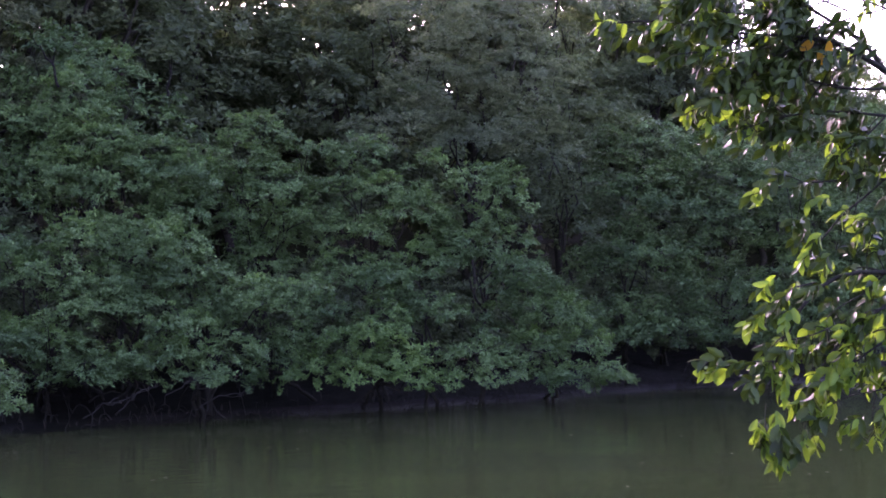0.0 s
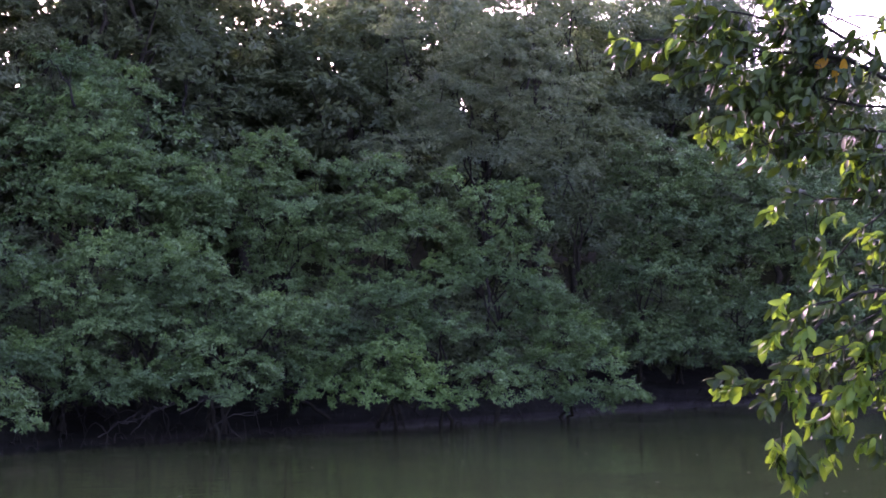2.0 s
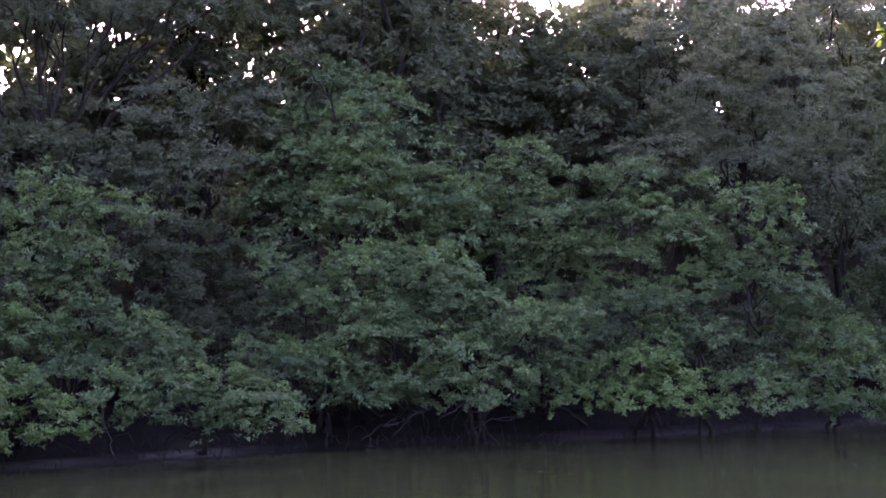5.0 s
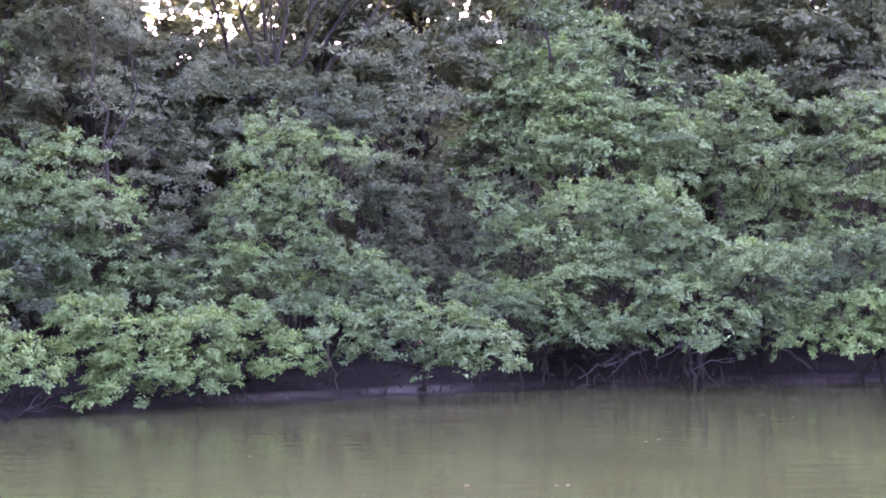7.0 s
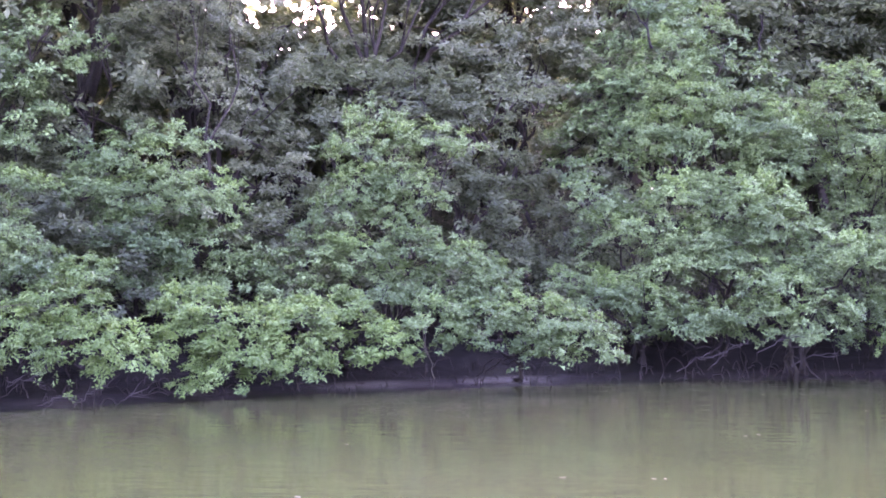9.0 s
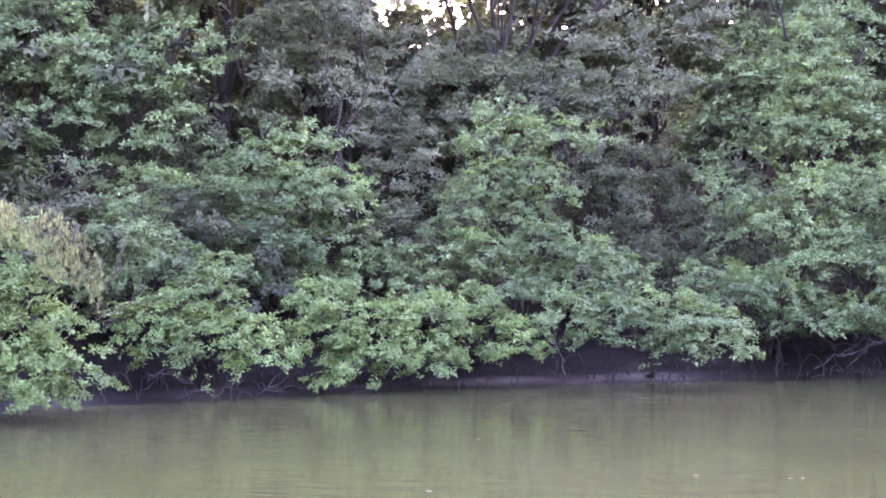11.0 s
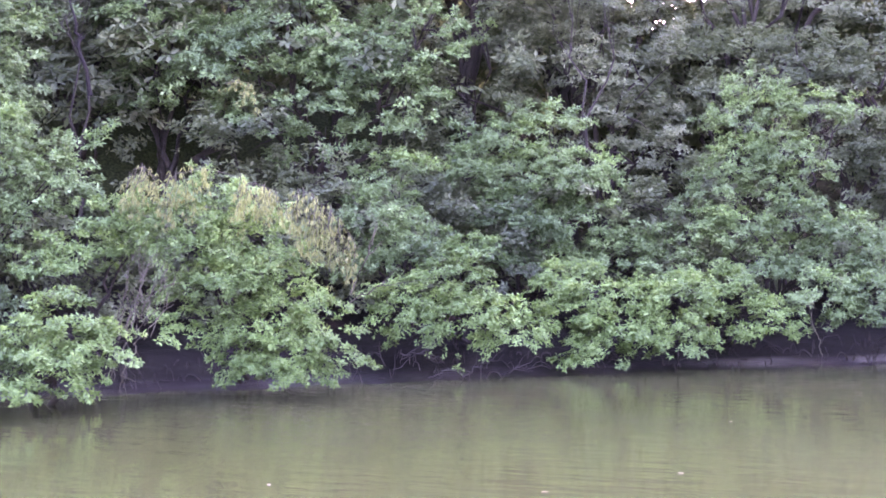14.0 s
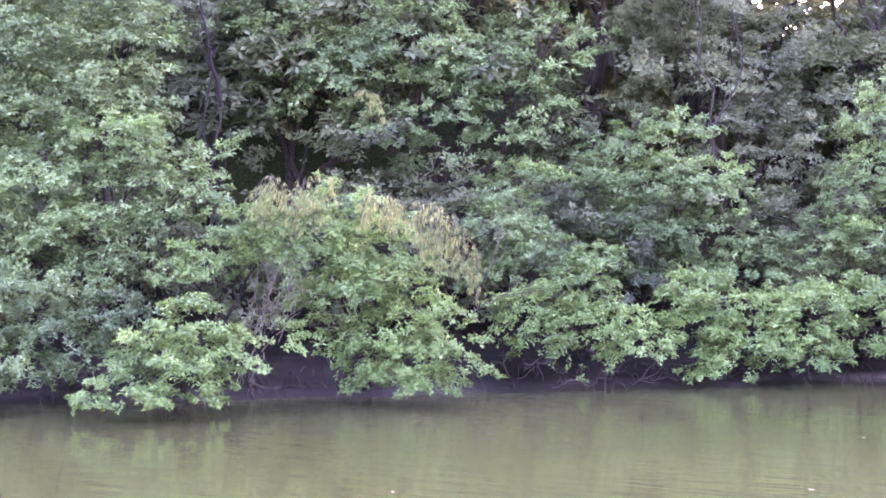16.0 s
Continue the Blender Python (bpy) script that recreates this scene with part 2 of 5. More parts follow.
def leaf_mesh(name, base, axis, length, per, mat, spread=(55, 100), droop=0.25, wide=0.36, fine=False):
    """Rosettes of leaves: base and axis are the twig ends, per the leaves on each."""
    m = len(base)
    u = unit(np.cross(axis, rng.normal(0, 1, (m, 3))))
    v = np.cross(axis, u)
    phi = rng.uniform(0, 2 * np.pi, (m, 1)) + np.arange(per)[None] * (2 * np.pi / per) + rng.normal(0, 0.3, (m, per))
    th = np.radians(rng.uniform(*spread, (m, per)))
    d = np.cos(th)[..., None] * axis[:, None] + np.sin(th)[..., None] * (np.cos(phi)[..., None] * u[:, None] + np.sin(phi)[..., None] * v[:, None])
    d[..., 2] -= droop * rng.uniform(0.3, 1.7, (m, per))
    d = unit(d).reshape(-1, 3)
    ax = np.repeat(axis, per, 0)
    side = unit(np.cross(d, ax + rng.normal(0, 0.5, ax.shape)))
    nor = np.cross(side, d)
    L = (length * rng.uniform(0.65, 1.2, len(d)))[:, None]
    b = np.repeat(base, per, 0) + d * L * 0.12
    w = L * wide * 0.5
    fold = w * rng.uniform(0.1, 0.75, (len(d), 1))
    k = len(d)
    if fine:
        tip = b + d * L - nor * L * 0.10
        l1, l2 = b + d * L * 0.3 + side * w * 0.9 + nor * fold, b + d * L * 0.68 + side * w * 0.8 + nor * (fold * 0.7)
        r1, r2 = b + d * L * 0.3 - side * w * 0.9 + nor * fold, b + d * L * 0.68 - side * w * 0.8 + nor * (fold * 0.7)
        verts = np.stack([b, l1, l2, tip, r2, r1], 1).reshape(-1, 3)
        i = np.arange(k)[:, None] * 6
        quads = np.concatenate([i + [[0, 3, 2, 1]], i + [[0, 5, 4, 3]]])
        return mesh_of(name, verts, quads=quads, mat=mat)
    tip = b + d * L
    verts = np.stack([b, b + d * L * 0.5 + side * w + nor * fold, tip, b + d * L * 0.5 - side * w + nor * fold], 1).reshape(-1, 3)
    i = np.arange(k)[:, None] * 4
    return mesh_of(name, verts, tris=np.concatenate([i + [[0, 2, 1]], i + [[0, 3, 2]]]), mat=mat)


def pads(lobes, pad, fill=1.0):
    """Leaf pads all over the lobes of a crown: centres, radii and ways out."""
    cs, rs, os = [], [], []
    for x, y, z, rx, rz in lobes:
        r = np.array([rx, max(0.8 * rx, 0.5 * rz), rz])
        area = 4 * np.pi * ((rx * rx) ** 1.6 / 3 + 2 * (rx * rz) ** 1.6 / 3) ** (1 / 1.6)
        n = max(6, int(fill * 0.98 * area / (np.pi * pad * pad * 0.8)))
        d = unit(rng.normal(0, 1, (n, 3)))
        d = d[(d[:, 2] > -0.75) & ((d[:, 1] < 0.25) | (rng.random(n) < 0.3))]
        shoot = (rng.random(len(d)) < 0.16) & (d[:, 2] > -0.2)      # boughs that stick out of the outline
        c = np.array([x, y, z]) + d * r * (rng.uniform(0.60, 1.06, len(d)) + shoot * rng.uniform(0.05, 0.25, len(d)))[:, None]
        c[:, 2] = np.maximum(c[:, 2], 0.22)
        cs.append(c)
        os.append(unit(d / r))
        rs.append(pad * rng.uniform(0.55, 1.35, len(d)) * np.where(shoot, 0.75, 1.0) * np.where(c[:, 2] < 0.45, 0.65, 1.0))
    return np.concatenate(cs), np.concatenate(rs), np.concatenate(os)


def twig_ends(c, r, o, per, lift=0.7, out=0.7, flat=0.7):
    n = len(c)
    d = unit(unit(rng.normal(0, 1, (n, per, 3))) + out * o[:, None] + np.array([0, 0, lift]))
    base = c[:, None] + d * r[:, None, None] * np.array([1, 1, flat]) * rng.uniform(0.75, 1.05, (n, per, 1))
    return base.reshape(-1, 3), d.reshape(-1, 3)


def sprays(lobes, size, leaf, fill=1.0, droop=0.28, level=0.55):
    """Flat leafy boughs growing out of the lobes of a crown: the ends of their shoots, which way these point, the boughs' own lines, and which shoots are young."""
    base, axis, lines, tops = [], [], [], []
    up = np.array([0.0, 0.0, 1.0])
    for x, y, z, rx, rz in lobes:
        r = np.array([rx, max(0.8 * rx, 0.5 * rz), rz])
        area = 4 * np.pi * ((rx * rx) ** 1.6 / 3 + 2 * (rx * rz) ** 1.6 / 3) ** (1 / 1.6)
        n = max(9, int(fill * area / (size * size * 0.5)))
        d = unit(rng.normal(0, 1, (n, 3)))
        d = d[(d[:, 2] > -0.5) & ((d[:, 1] < 0.25) | (rng.random(n) < 0.15))]
        n = len(d)
        root = np.array([x, y, z]) + d * r * rng.uniform(0.42, 0.86, (n, 1))
        w = unit(d * (1, 1, level) + (0, 0, 0.2) + rng.normal(0, 0.28, (n, 3)))
        run = size * rng.uniform(0.5, 1.25, n) * np.where(rng.random(n) < 0.14, 1.4, 1.0)
        side = unit(np.cross(w, up))
        k = max(5, int(0.55 * (size / leaf) ** 2))
        s = rng.uniform(0.1, 1.0, (n, k)) ** 0.75
        s[:, 0] = 1.0
        lat = rng.normal(0, 0.27, (n, k)) * (1.15 - 0.6 * s) * run[:, None]
        lat[:, 0] *= 0.2
        sag = droop * run[:, None] * (s ** 2 + 1.6 * (lat / run[:, None]) ** 2)
        p = root[:, None] + w[:, None] * (run[:, None] * s)[..., None] + side[:, None] * lat[..., None]
        p[..., 2] += rng.normal(0, 0.35, (n, k)) * leaf - sag
        p[..., 2] = np.maximum(p[..., 2], 0.14 + rng.uniform(0, 0.14, (n, k)))
        a = unit(up * 0.75 + w[:, None] * 0.6 + side[:, None] * (0.9 * lat / run[:, None])[..., None] + rng.normal(0, 0.3, (n, k, 3)))
        base.append(p.reshape(-1, 3))
        axis.append(a.reshape(-1, 3))
        tops.append(np.repeat((d[:, 2] > 0.45) & (rng.random(n) < 0.5), k))
        f = np.array([0.0, 0.5, 1.0])
        line = root[:, None] + w[:, None] * (run[:, None] * f)[..., None]
        line[..., 2] = np.maximum(line[..., 2] - droop * run[:, None] * f ** 2, 0.14)
        lines.append(line)
    return np.concatenate(base), np.concatenate(axis), np.concatenate(lines), np.concatenate(tops)


# ---- the river and its banks ----
def far_bank(x):
    return np.interp(x, (-400, -60, -30, -16, -10, -5, 0, 5, 10, 16, 20, 24, 35, 80, 400), (-300, -22, 3, 15.4, 20.1, 24.4, 27.6, 29.9, 31.2, 33.2, 35.2, 36.6, 39, 47, 90))


def near_bank(x):
    return np.interp(x, (-400, -60, -20, -8, 0, 5, 12, 40, 400), (-330, -55, -12, 0.5, 2.4, 6.0, 8.0, 12, 30))


def land(x, y):
    """The ground's height: mud shelf and wood floor beyond the river, a bank on this side, an added ridge behind each.
    """
    far, near = y - far_bank(x), near_bank(x) - y
    # the steep rise is an added ridge that blocks low sun and sky
    zf = np.interp(far, (-9, -2, 0, 0.9, 2.5, 8, 13, 23.5, 60, 120), (-1.6, -0.45, 0.0, 0.13, 0.50, 1.1, 2.4, 12.2, 13.2, 14.0))
    # a dip in the added ridge behind the wood
    zf = np.where(far > 13, 2.4 + (zf - 2.4) * np.interp(x, (-15, -11, -4, -1), (1.0, 0.74, 0.74, 1.0)), zf)
    # unseen ridge added behind the camera to cut the low sky light
    zn = np.interp(near, (-5, -1, 0, 0.6, 3, 12, 30, 60), (-1.6, -0.5, 0.0, 0.35, 0.85, 1.6, 9.5, 12.0))
    return np.maximum(zf, zn)


def ground_z(x, y):
    return float(land(np.array([x]), np.array([y]))[0])


def build_ground():
    xs = np.r_[np.linspace(-900, -60, 12)[:-1], np.linspace(-60, -24, 20)[:-1], np.linspace(-24, 32, 130), np.linspace(32, 70, 20)[1:], np.linspace(70, 900, 12)[1:]]
    ys = np.r_[np.linspace(-900, -30, 10)[:-1], np.linspace(-30, 10, 40)[:-1], np.linspace(10, 42, 110), np.linspace(42, 90, 32)[1:], np.linspace(90, 900, 12)[1:]]
    X, Y = np.meshgrid(xs, ys)
    Z = land(X, Y)
    lump = np.array([noise.fractal(Vector((a * 1.7, b * 1.7, 0)), 0.7, 2.0, 4) for a, b in zip(X.ravel(), Y.ravel())]).reshape(X.shape)
    Z = Z + lump * 0.09 * np.clip((Z + 0.35) * 4, 0, 1)
    i, j = np.meshgrid(np.arange(len(ys) - 1), np.arange(len(xs) - 1), indexing="ij")
    w = len(xs)
    q = np.stack([i * w + j, i * w + j + 1, (i + 1) * w + j + 1, (i + 1) * w + j], -1).reshape(-1, 4)
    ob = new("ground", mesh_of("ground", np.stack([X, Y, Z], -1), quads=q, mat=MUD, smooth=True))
    return tagged(ob, "dark wet mud banks rising to added ridges", "ground", kind="structure")


build_ground()
me = mesh_of("water", [(-900, -900, 0), (900, -900, 0), (900, 900, 0), (-900, 900, 0)], quads=[(0, 1, 2, 3)], mat=WATER)
tagged(new("water", me), "murky olive-brown river water with faint ripples", "river", kind="structure")


# ---- trees and bushes ----
def plant(name, label, category, base, lobes, mat, leaf=0.13, pad=0.38, per=7, fine=False, fill=1.0, girth=0.07, bark=None, roots=0, group="", droop=0.42, stems=1, wide=0.42, tips=None):
    """A tree or bush: trunks from the ground, a limb to every lobe, a crown of leaves, prop roots."""
    global rng
    bark = bark or BARK
    x, y = base
    rng = np.random.default_rng([int((x + 500) * 100), int((y + 500) * 100)])
    z = ground_z(x, y)
    top = new(name)
    top.location = (x, y, z)
    tagged(top, label, category, group)
    mid = np.mean([(a, b, c) for a, b, c, *_ in lobes], axis=0)
    low = min(c - rz for _, _, c, _, rz in lobes)
    fork = np.array([x + 0.45 * (mid[0] - x), y + 0.45 * (mid[1] - y), max(z + 0.25, min(mid[2] * 0.55, low + 0.6))])
    for s in range(stems):
        off = np.array([rng.normal(0, 0.35), rng.normal(0, 0.2), 0]) * (s > 0)
        pts = bend(np.array([x, y, z - 0.15]) + off, fork, 0, 0.12)
        under("trunk", mesh_of("trunk", *tube(pts, np.linspace(girth * 1.25, girth * 0.8, len(pts)), 8), mat=bark, smooth=True), top)
    for a, b, c, rx, rz in lobes:
        c = max(c, 0.3)
        main = bend(fork, (a, b, c + 0.35 * rz), 0.08 * rz, 0.13, 7)
        bits = [tube(main, np.linspace(girth * 0.75, girth * 0.16, 7), 5)]
        for k in range(4):
            s = main[rng.integers(3, 7)]
            w = unit(rng.normal(0, 1, 3) + (0, -0.3, 0.5))
            e = np.array([a, b, c]) + w * (rx * 0.85, rx * 0.7, rz * 0.85)
            e[2] = max(e[2], 0.2)
            bits.append(tube(bend(s, e, 0.05, 0.12, 5), np.linspace(girth * 0.25, girth * 0.07, 5), 3))
        v, q = join(bits)
        under("limb", mesh_of("limb", v, quads=q, mat=bark, smooth=True), top)
    for k in range(roots):
        ang = rng.uniform(0, 2 * np.pi)
        ex, ey = x + math.cos(ang) * rng.uniform(0.5, 1.3), y + math.sin(ang) * rng.uniform(0.3, 0.9) - 0.3
        pts = bend(fork * (1, 1, rng.uniform(0.55, 0.95)), (ex, ey, ground_z(ex, ey) - 0.12), rng.uniform(0.1, 0.45), 0.14, 7)
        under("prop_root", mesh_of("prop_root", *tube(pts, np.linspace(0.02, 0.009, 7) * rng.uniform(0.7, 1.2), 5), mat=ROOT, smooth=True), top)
    b, d, lines, fresh = sprays(lobes, 1.4 * pad, leaf, fill)
    fresh &= b[:, 2] > np.quantile(b[:, 2], 0.45)
    if roots:
        v, q = join([tube(line, (girth * 0.12, girth * 0.09, girth * 0.05), 3) for line in lines[::2]])
        tagged(under("brushwood", mesh_of("brushwood", v, quads=q, mat=bark), top), kind="stuff")
    if tips:
        tagged(under("young_growth", leaf_mesh("young_growth", b[fresh], d[fresh], leaf, per, tips, spread=(30, 85), fine=fine, droop=droop * 0.7, wide=wide), top), kind="stuff")
        b, d = b[~fresh], d[~fresh]
    under("crown", leaf_mesh("crown", b, d, leaf, per, mat, spread=(42, 96), fine=fine, droop=droop, wide=wide), top)
    return top

TONES = {"mid": (LEAF, "mid-green"), "fresh": (LEAF_FRESH, "fresh green"), "pale": (LEAF_PALE, "fresh yellow-green"), "dark": (LEAF_DARK, "shade-dark green"), "deep": (LEAF_DEEP, "shaded green"), "grey": (LEAF_GREY, "haze-greyed green")}


def bush(base, lobes, tone="mid", **kw):
    mat, word = TONES[tone]
    kw = {"roots": 3, "stems": 2, "girth": 0.048, "tips": {"mid": LEAF_FRESH, "fresh": LEAF_PALE}.get(tone), **kw}
    return plant("mangrove_bush", f"{word} mangrove bush overhanging the muddy river bank", "bush", base, lobes, mat, group="mangroves along the bank", **kw)


def tree(base, lobes, tone="dark", **kw):
    mat, word = TONES[tone]
    kw = {"leaf": 0.165, "per": 5, "pad": 0.6, "fill": 0.7, "fine": False, "girth": 0.13, **kw}
    return plant("forest_tree", f"tall {word} leafy tree standing behind the mangroves", "tree", base, lobes, mat, group="trees of the wood", **kw)


def TOPS(x):
    """How high the back of the wood stands along the bank."""
    return float(np.interp(x, (-40, -9.4, -8.1, -4.4, -3.3, 3, 7.4, 8.4, 12.8, 13.8, 17.5, 19, 23, 24.5, 30, 36, 60), (18, 18, 8.9, 8.9, 18, 18, 17.5, 12.2, 12.2, 17, 17, 16, 16, 17, 15.5, 13.5, 12)))


# ---- the far bank, from west to east ----

bush((-13.10, 16.62), [(-11.95, 15.44, 1.37, 0.56, 0.36), (-12.27, 15.19, 0.95, 0.76, 0.4), (-12.08, 15.34, 0.53, 0.64, 0.3), (-12.68, 14.84, 0.46, 0.6, 0.26), (-12.99, 14.58, 0.34, 0.3, 0.13), (-11.61, 15.7, 0.98, 0.48, 0.28), (-11.16, 16.02, 1.13, 0.41, 0.12), (-12.12, 15.81, 0.83, 0.57, 0.37)], tone='fresh', leaf=0.085, pad=0.3, fill=1.15, per=6)
bush((-11.44, 19.84), [(-10.93, 17.84, 3.17, 0.73, 0.38), (-11.55, 17.45, 3.12, 0.55, 0.38), (-11.24, 17.65, 2.57, 0.94, 0.51), (-10.29, 18.21, 2.47, 0.94, 0.51), (-10.77, 17.94, 1.82, 0.98, 0.51), (-9.8, 18.48, 1.73, 0.73, 0.51), (-10.21, 18.26, 1.08, 0.94, 0.51), (-9.43, 18.67, 0.94, 0.6, 0.47), (-9.97, 18.39, 0.48, 0.94, 0.27), (-9.14, 18.82, 0.57, 0.32, 0.32), (-10.61, 18.03, 0.57, 0.38, 0.3), (-11.36, 17.57, 1.23, 0.43, 0.3)], tone='fresh', leaf=0.085, pad=0.3, fill=1.15, per=6)
bush((-13.87, 18.74), [(-12.69, 17.63, 2.9, 0.53, 0.37), (-13.03, 17.38, 2.33, 0.75, 0.37), (-13.51, 17.01, 2.14, 0.44, 0.27), (-12.46, 17.8, 2.28, 0.53, 0.4)], tone='fresh', leaf=0.087, pad=0.3, fill=1.15, per=6)
bush((-8.94, 23.78), [(-7.94, 22.03, 2.47, 0.4, 0.24), (-8.23, 21.92, 1.85, 0.81, 0.43), (-9.09, 21.58, 1.33, 0.67, 0.48), (-7.94, 22.03, 1.18, 1.0, 0.48), (-7.32, 22.24, 0.77, 0.72, 0.29), (-8.9, 21.66, 0.81, 0.57, 0.24)], tone='fresh', leaf=0.089, pad=0.3, fill=1.15, per=6)
bush((-10.46, 24.04), [(-9.75, 22.6, 3.77, 0.72, 0.45), (-9.96, 22.51, 3.01, 0.85, 0.5), (-9.41, 22.75, 2.41, 0.95, 0.5), (-10.16, 22.42, 2.03, 0.6, 0.45)], tone='mid', leaf=0.089, pad=0.3, fill=1.15, per=6)
bush((-6.05, 25.80), [(-6.54, 23.41, 1.77, 0.65, 0.34), (-5.94, 23.57, 1.41, 0.89, 0.45), (-6.64, 23.39, 1.03, 0.6, 0.5), (-5.55, 23.67, 0.8, 0.94, 0.42), (-5.95, 23.57, 0.38, 0.74, 0.24), (-4.51, 23.88, 0.47, 0.48, 0.24), (-4.56, 23.88, 1.37, 0.65, 0.45), (-4.66, 23.86, 0.85, 0.65, 0.38)], tone='fresh', leaf=0.089, pad=0.3, fill=1.15, per=6)
bush((-4.17, 27.18), [(-3.89, 25.0, 1.63, 0.57, 0.37), (-3.4, 25.07, 1.08, 0.78, 0.41), (-4.65, 24.88, 1.35, 0.62, 0.43), (-3.03, 25.12, 0.75, 0.52, 0.25), (-4.22, 24.95, 0.74, 0.52, 0.27)], tone='fresh', leaf=0.091, pad=0.3, fill=1.15, per=6)
bush((-15.65, 16.75), [(-14.98, 15.18, 1.85, 0.78, 0.39), (-14.15, 15.95, 1.56, 0.74, 0.35), (-14.8, 15.36, 1.21, 0.87, 0.39), (-15.1, 15.06, 0.68, 0.65, 0.28), (-14.42, 15.72, 0.75, 0.57, 0.24), (-13.89, 16.19, 1.05, 0.48, 0.3)], tone='deep', leaf=0.087, pad=0.3, fill=1.15, per=6)
bush((-16.56, 14.83), [(-15.28, 13.86, 1.54, 0.76, 0.5), (-15.17, 13.98, 0.85, 0.84, 0.38), (-15.64, 13.45, 1.13, 0.76, 0.67)], tone='mid', leaf=0.091, pad=0.3, fill=1.15, per=6)
bush((-16.50, 18.51), [(-16.31, 16.54, 3.8, 1.04, 0.4), (-15.91, 16.93, 2.97, 1.14, 0.47), (-15.01, 17.73, 3.93, 0.85, 0.4), (-13.93, 18.59, 4.22, 0.43, 0.25), (-14.28, 18.31, 3.53, 0.81, 0.4), (-15.34, 17.44, 4.47, 1.14, 0.4), (-14.67, 18.01, 2.98, 0.76, 0.38), (-16.31, 16.54, 2.38, 0.95, 0.38), (-15.48, 17.31, 2.28, 0.85, 0.38), (-17.08, 15.74, 3.15, 1.14, 0.76)], tone='mid', leaf=0.097, pad=0.34, fill=1.15, per=6)
bush((-17.48, 19.00), [(-16.37, 17.86, 5.58, 1.38, 0.59), (-16.0, 18.19, 6.53, 1.09, 0.59), (-17.08, 17.18, 5.03, 1.09, 0.59), (-17.01, 17.25, 6.37, 1.19, 0.59), (-15.54, 18.59, 5.2, 0.59, 0.44), (-16.37, 17.86, 7.44, 1.29, 0.59)], tone='deep', leaf=0.1, pad=0.36, fill=1.15, roots=0, per=6)
bush((-8.33, 27.78), [(-7.7, 25.89, 5.03, 0.77, 0.46), (-8.49, 25.65, 4.69, 0.83, 0.44), (-8.99, 25.47, 4.1, 0.68, 0.4), (-7.93, 25.82, 3.94, 1.27, 0.57), (-6.82, 26.14, 3.86, 0.68, 0.57), (-8.15, 25.75, 3.11, 1.27, 0.57), (-6.99, 26.09, 2.81, 1.05, 0.57), (-6.27, 26.27, 2.17, 0.88, 0.53), (-8.71, 25.57, 2.28, 0.77, 0.4), (-7.49, 25.95, 2.1, 0.88, 0.44)], tone='mid', leaf=0.097, pad=0.33, fill=1.15, per=6)
bush((-3.08, 28.43), [(-3.59, 26.77, 5.69, 0.5, 0.35), (-3.94, 26.72, 5.02, 0.53, 0.44), (-3.05, 26.83, 5.15, 0.46, 0.4), (-2.22, 26.91, 5.23, 0.64, 0.31), (-1.72, 26.95, 4.94, 0.35, 0.26)], tone='mid', leaf=0.087, pad=0.26, fill=1.15, roots=0, per=6)
bush((-3.47, 28.48), [(-3.77, 26.84, 4.19, 0.8, 0.53), (-2.87, 26.95, 4.44, 0.53, 0.44), (-4.24, 26.77, 3.62, 0.66, 0.46), (-3.11, 26.92, 3.63, 0.69, 0.44), (-2.39, 27.0, 3.9, 0.44, 0.33)], tone='mid', leaf=0.078, pad=0.26, fill=1.15, roots=0, per=6)
bush((-3.22, 28.08), [(-4.64, 26.3, 2.8, 0.68, 0.35), (-3.7, 26.45, 2.66, 0.79, 0.39), (-2.65, 26.57, 2.91, 0.68, 0.44), (-1.71, 26.65, 2.56, 0.93, 0.49), (-3.35, 26.49, 2.04, 0.93, 0.44), (-2.17, 26.61, 1.93, 0.87, 0.44), (-5.16, 26.2, 1.96, 0.65, 0.46), (-0.89, 26.69, 2.12, 0.65, 0.44)], tone='mid', leaf=0.094, pad=0.3, fill=1.15, per=6)
bush((-0.39, 27.98), [(-1.98, 25.73, 1.49, 0.65, 0.47), (-1.08, 25.78, 1.45, 0.9, 0.47), (-0.08, 25.8, 1.48, 0.9, 0.47), (0.7, 25.79, 1.14, 0.74, 0.42), (1.27, 25.77, 0.79, 0.42, 0.21), (0.15, 25.8, 0.88, 0.63, 0.32), (-1.47, 25.76, 0.99, 0.53, 0.17)], tone='mid', leaf=0.094, pad=0.3, fill=1.15, per=6)
bush((2.60, 30.98), [(1.22, 29.47, 4.03, 0.72, 0.43), (1.75, 29.45, 3.27, 0.75, 0.7), (3.04, 29.34, 4.03, 0.75, 0.55), (2.27, 29.41, 3.51, 0.6, 0.48), (3.62, 29.27, 2.89, 0.9, 0.54), (2.91, 29.35, 2.63, 0.72, 0.48)], tone='mid', leaf=0.097, pad=0.32, fill=1.15, per=6)
bush((6.24, 30.64), [(4.97, 29.28, 4.04, 0.91, 0.51), (5.41, 29.2, 3.52, 0.73, 0.49), (4.6, 29.34, 3.0, 0.91, 0.44), (5.85, 29.11, 2.49, 0.79, 0.36), (6.88, 28.89, 2.88, 0.97, 0.49), (7.83, 28.64, 3.01, 0.63, 0.36)], tone='mid', leaf=0.097, pad=0.32, fill=1.15, per=6)
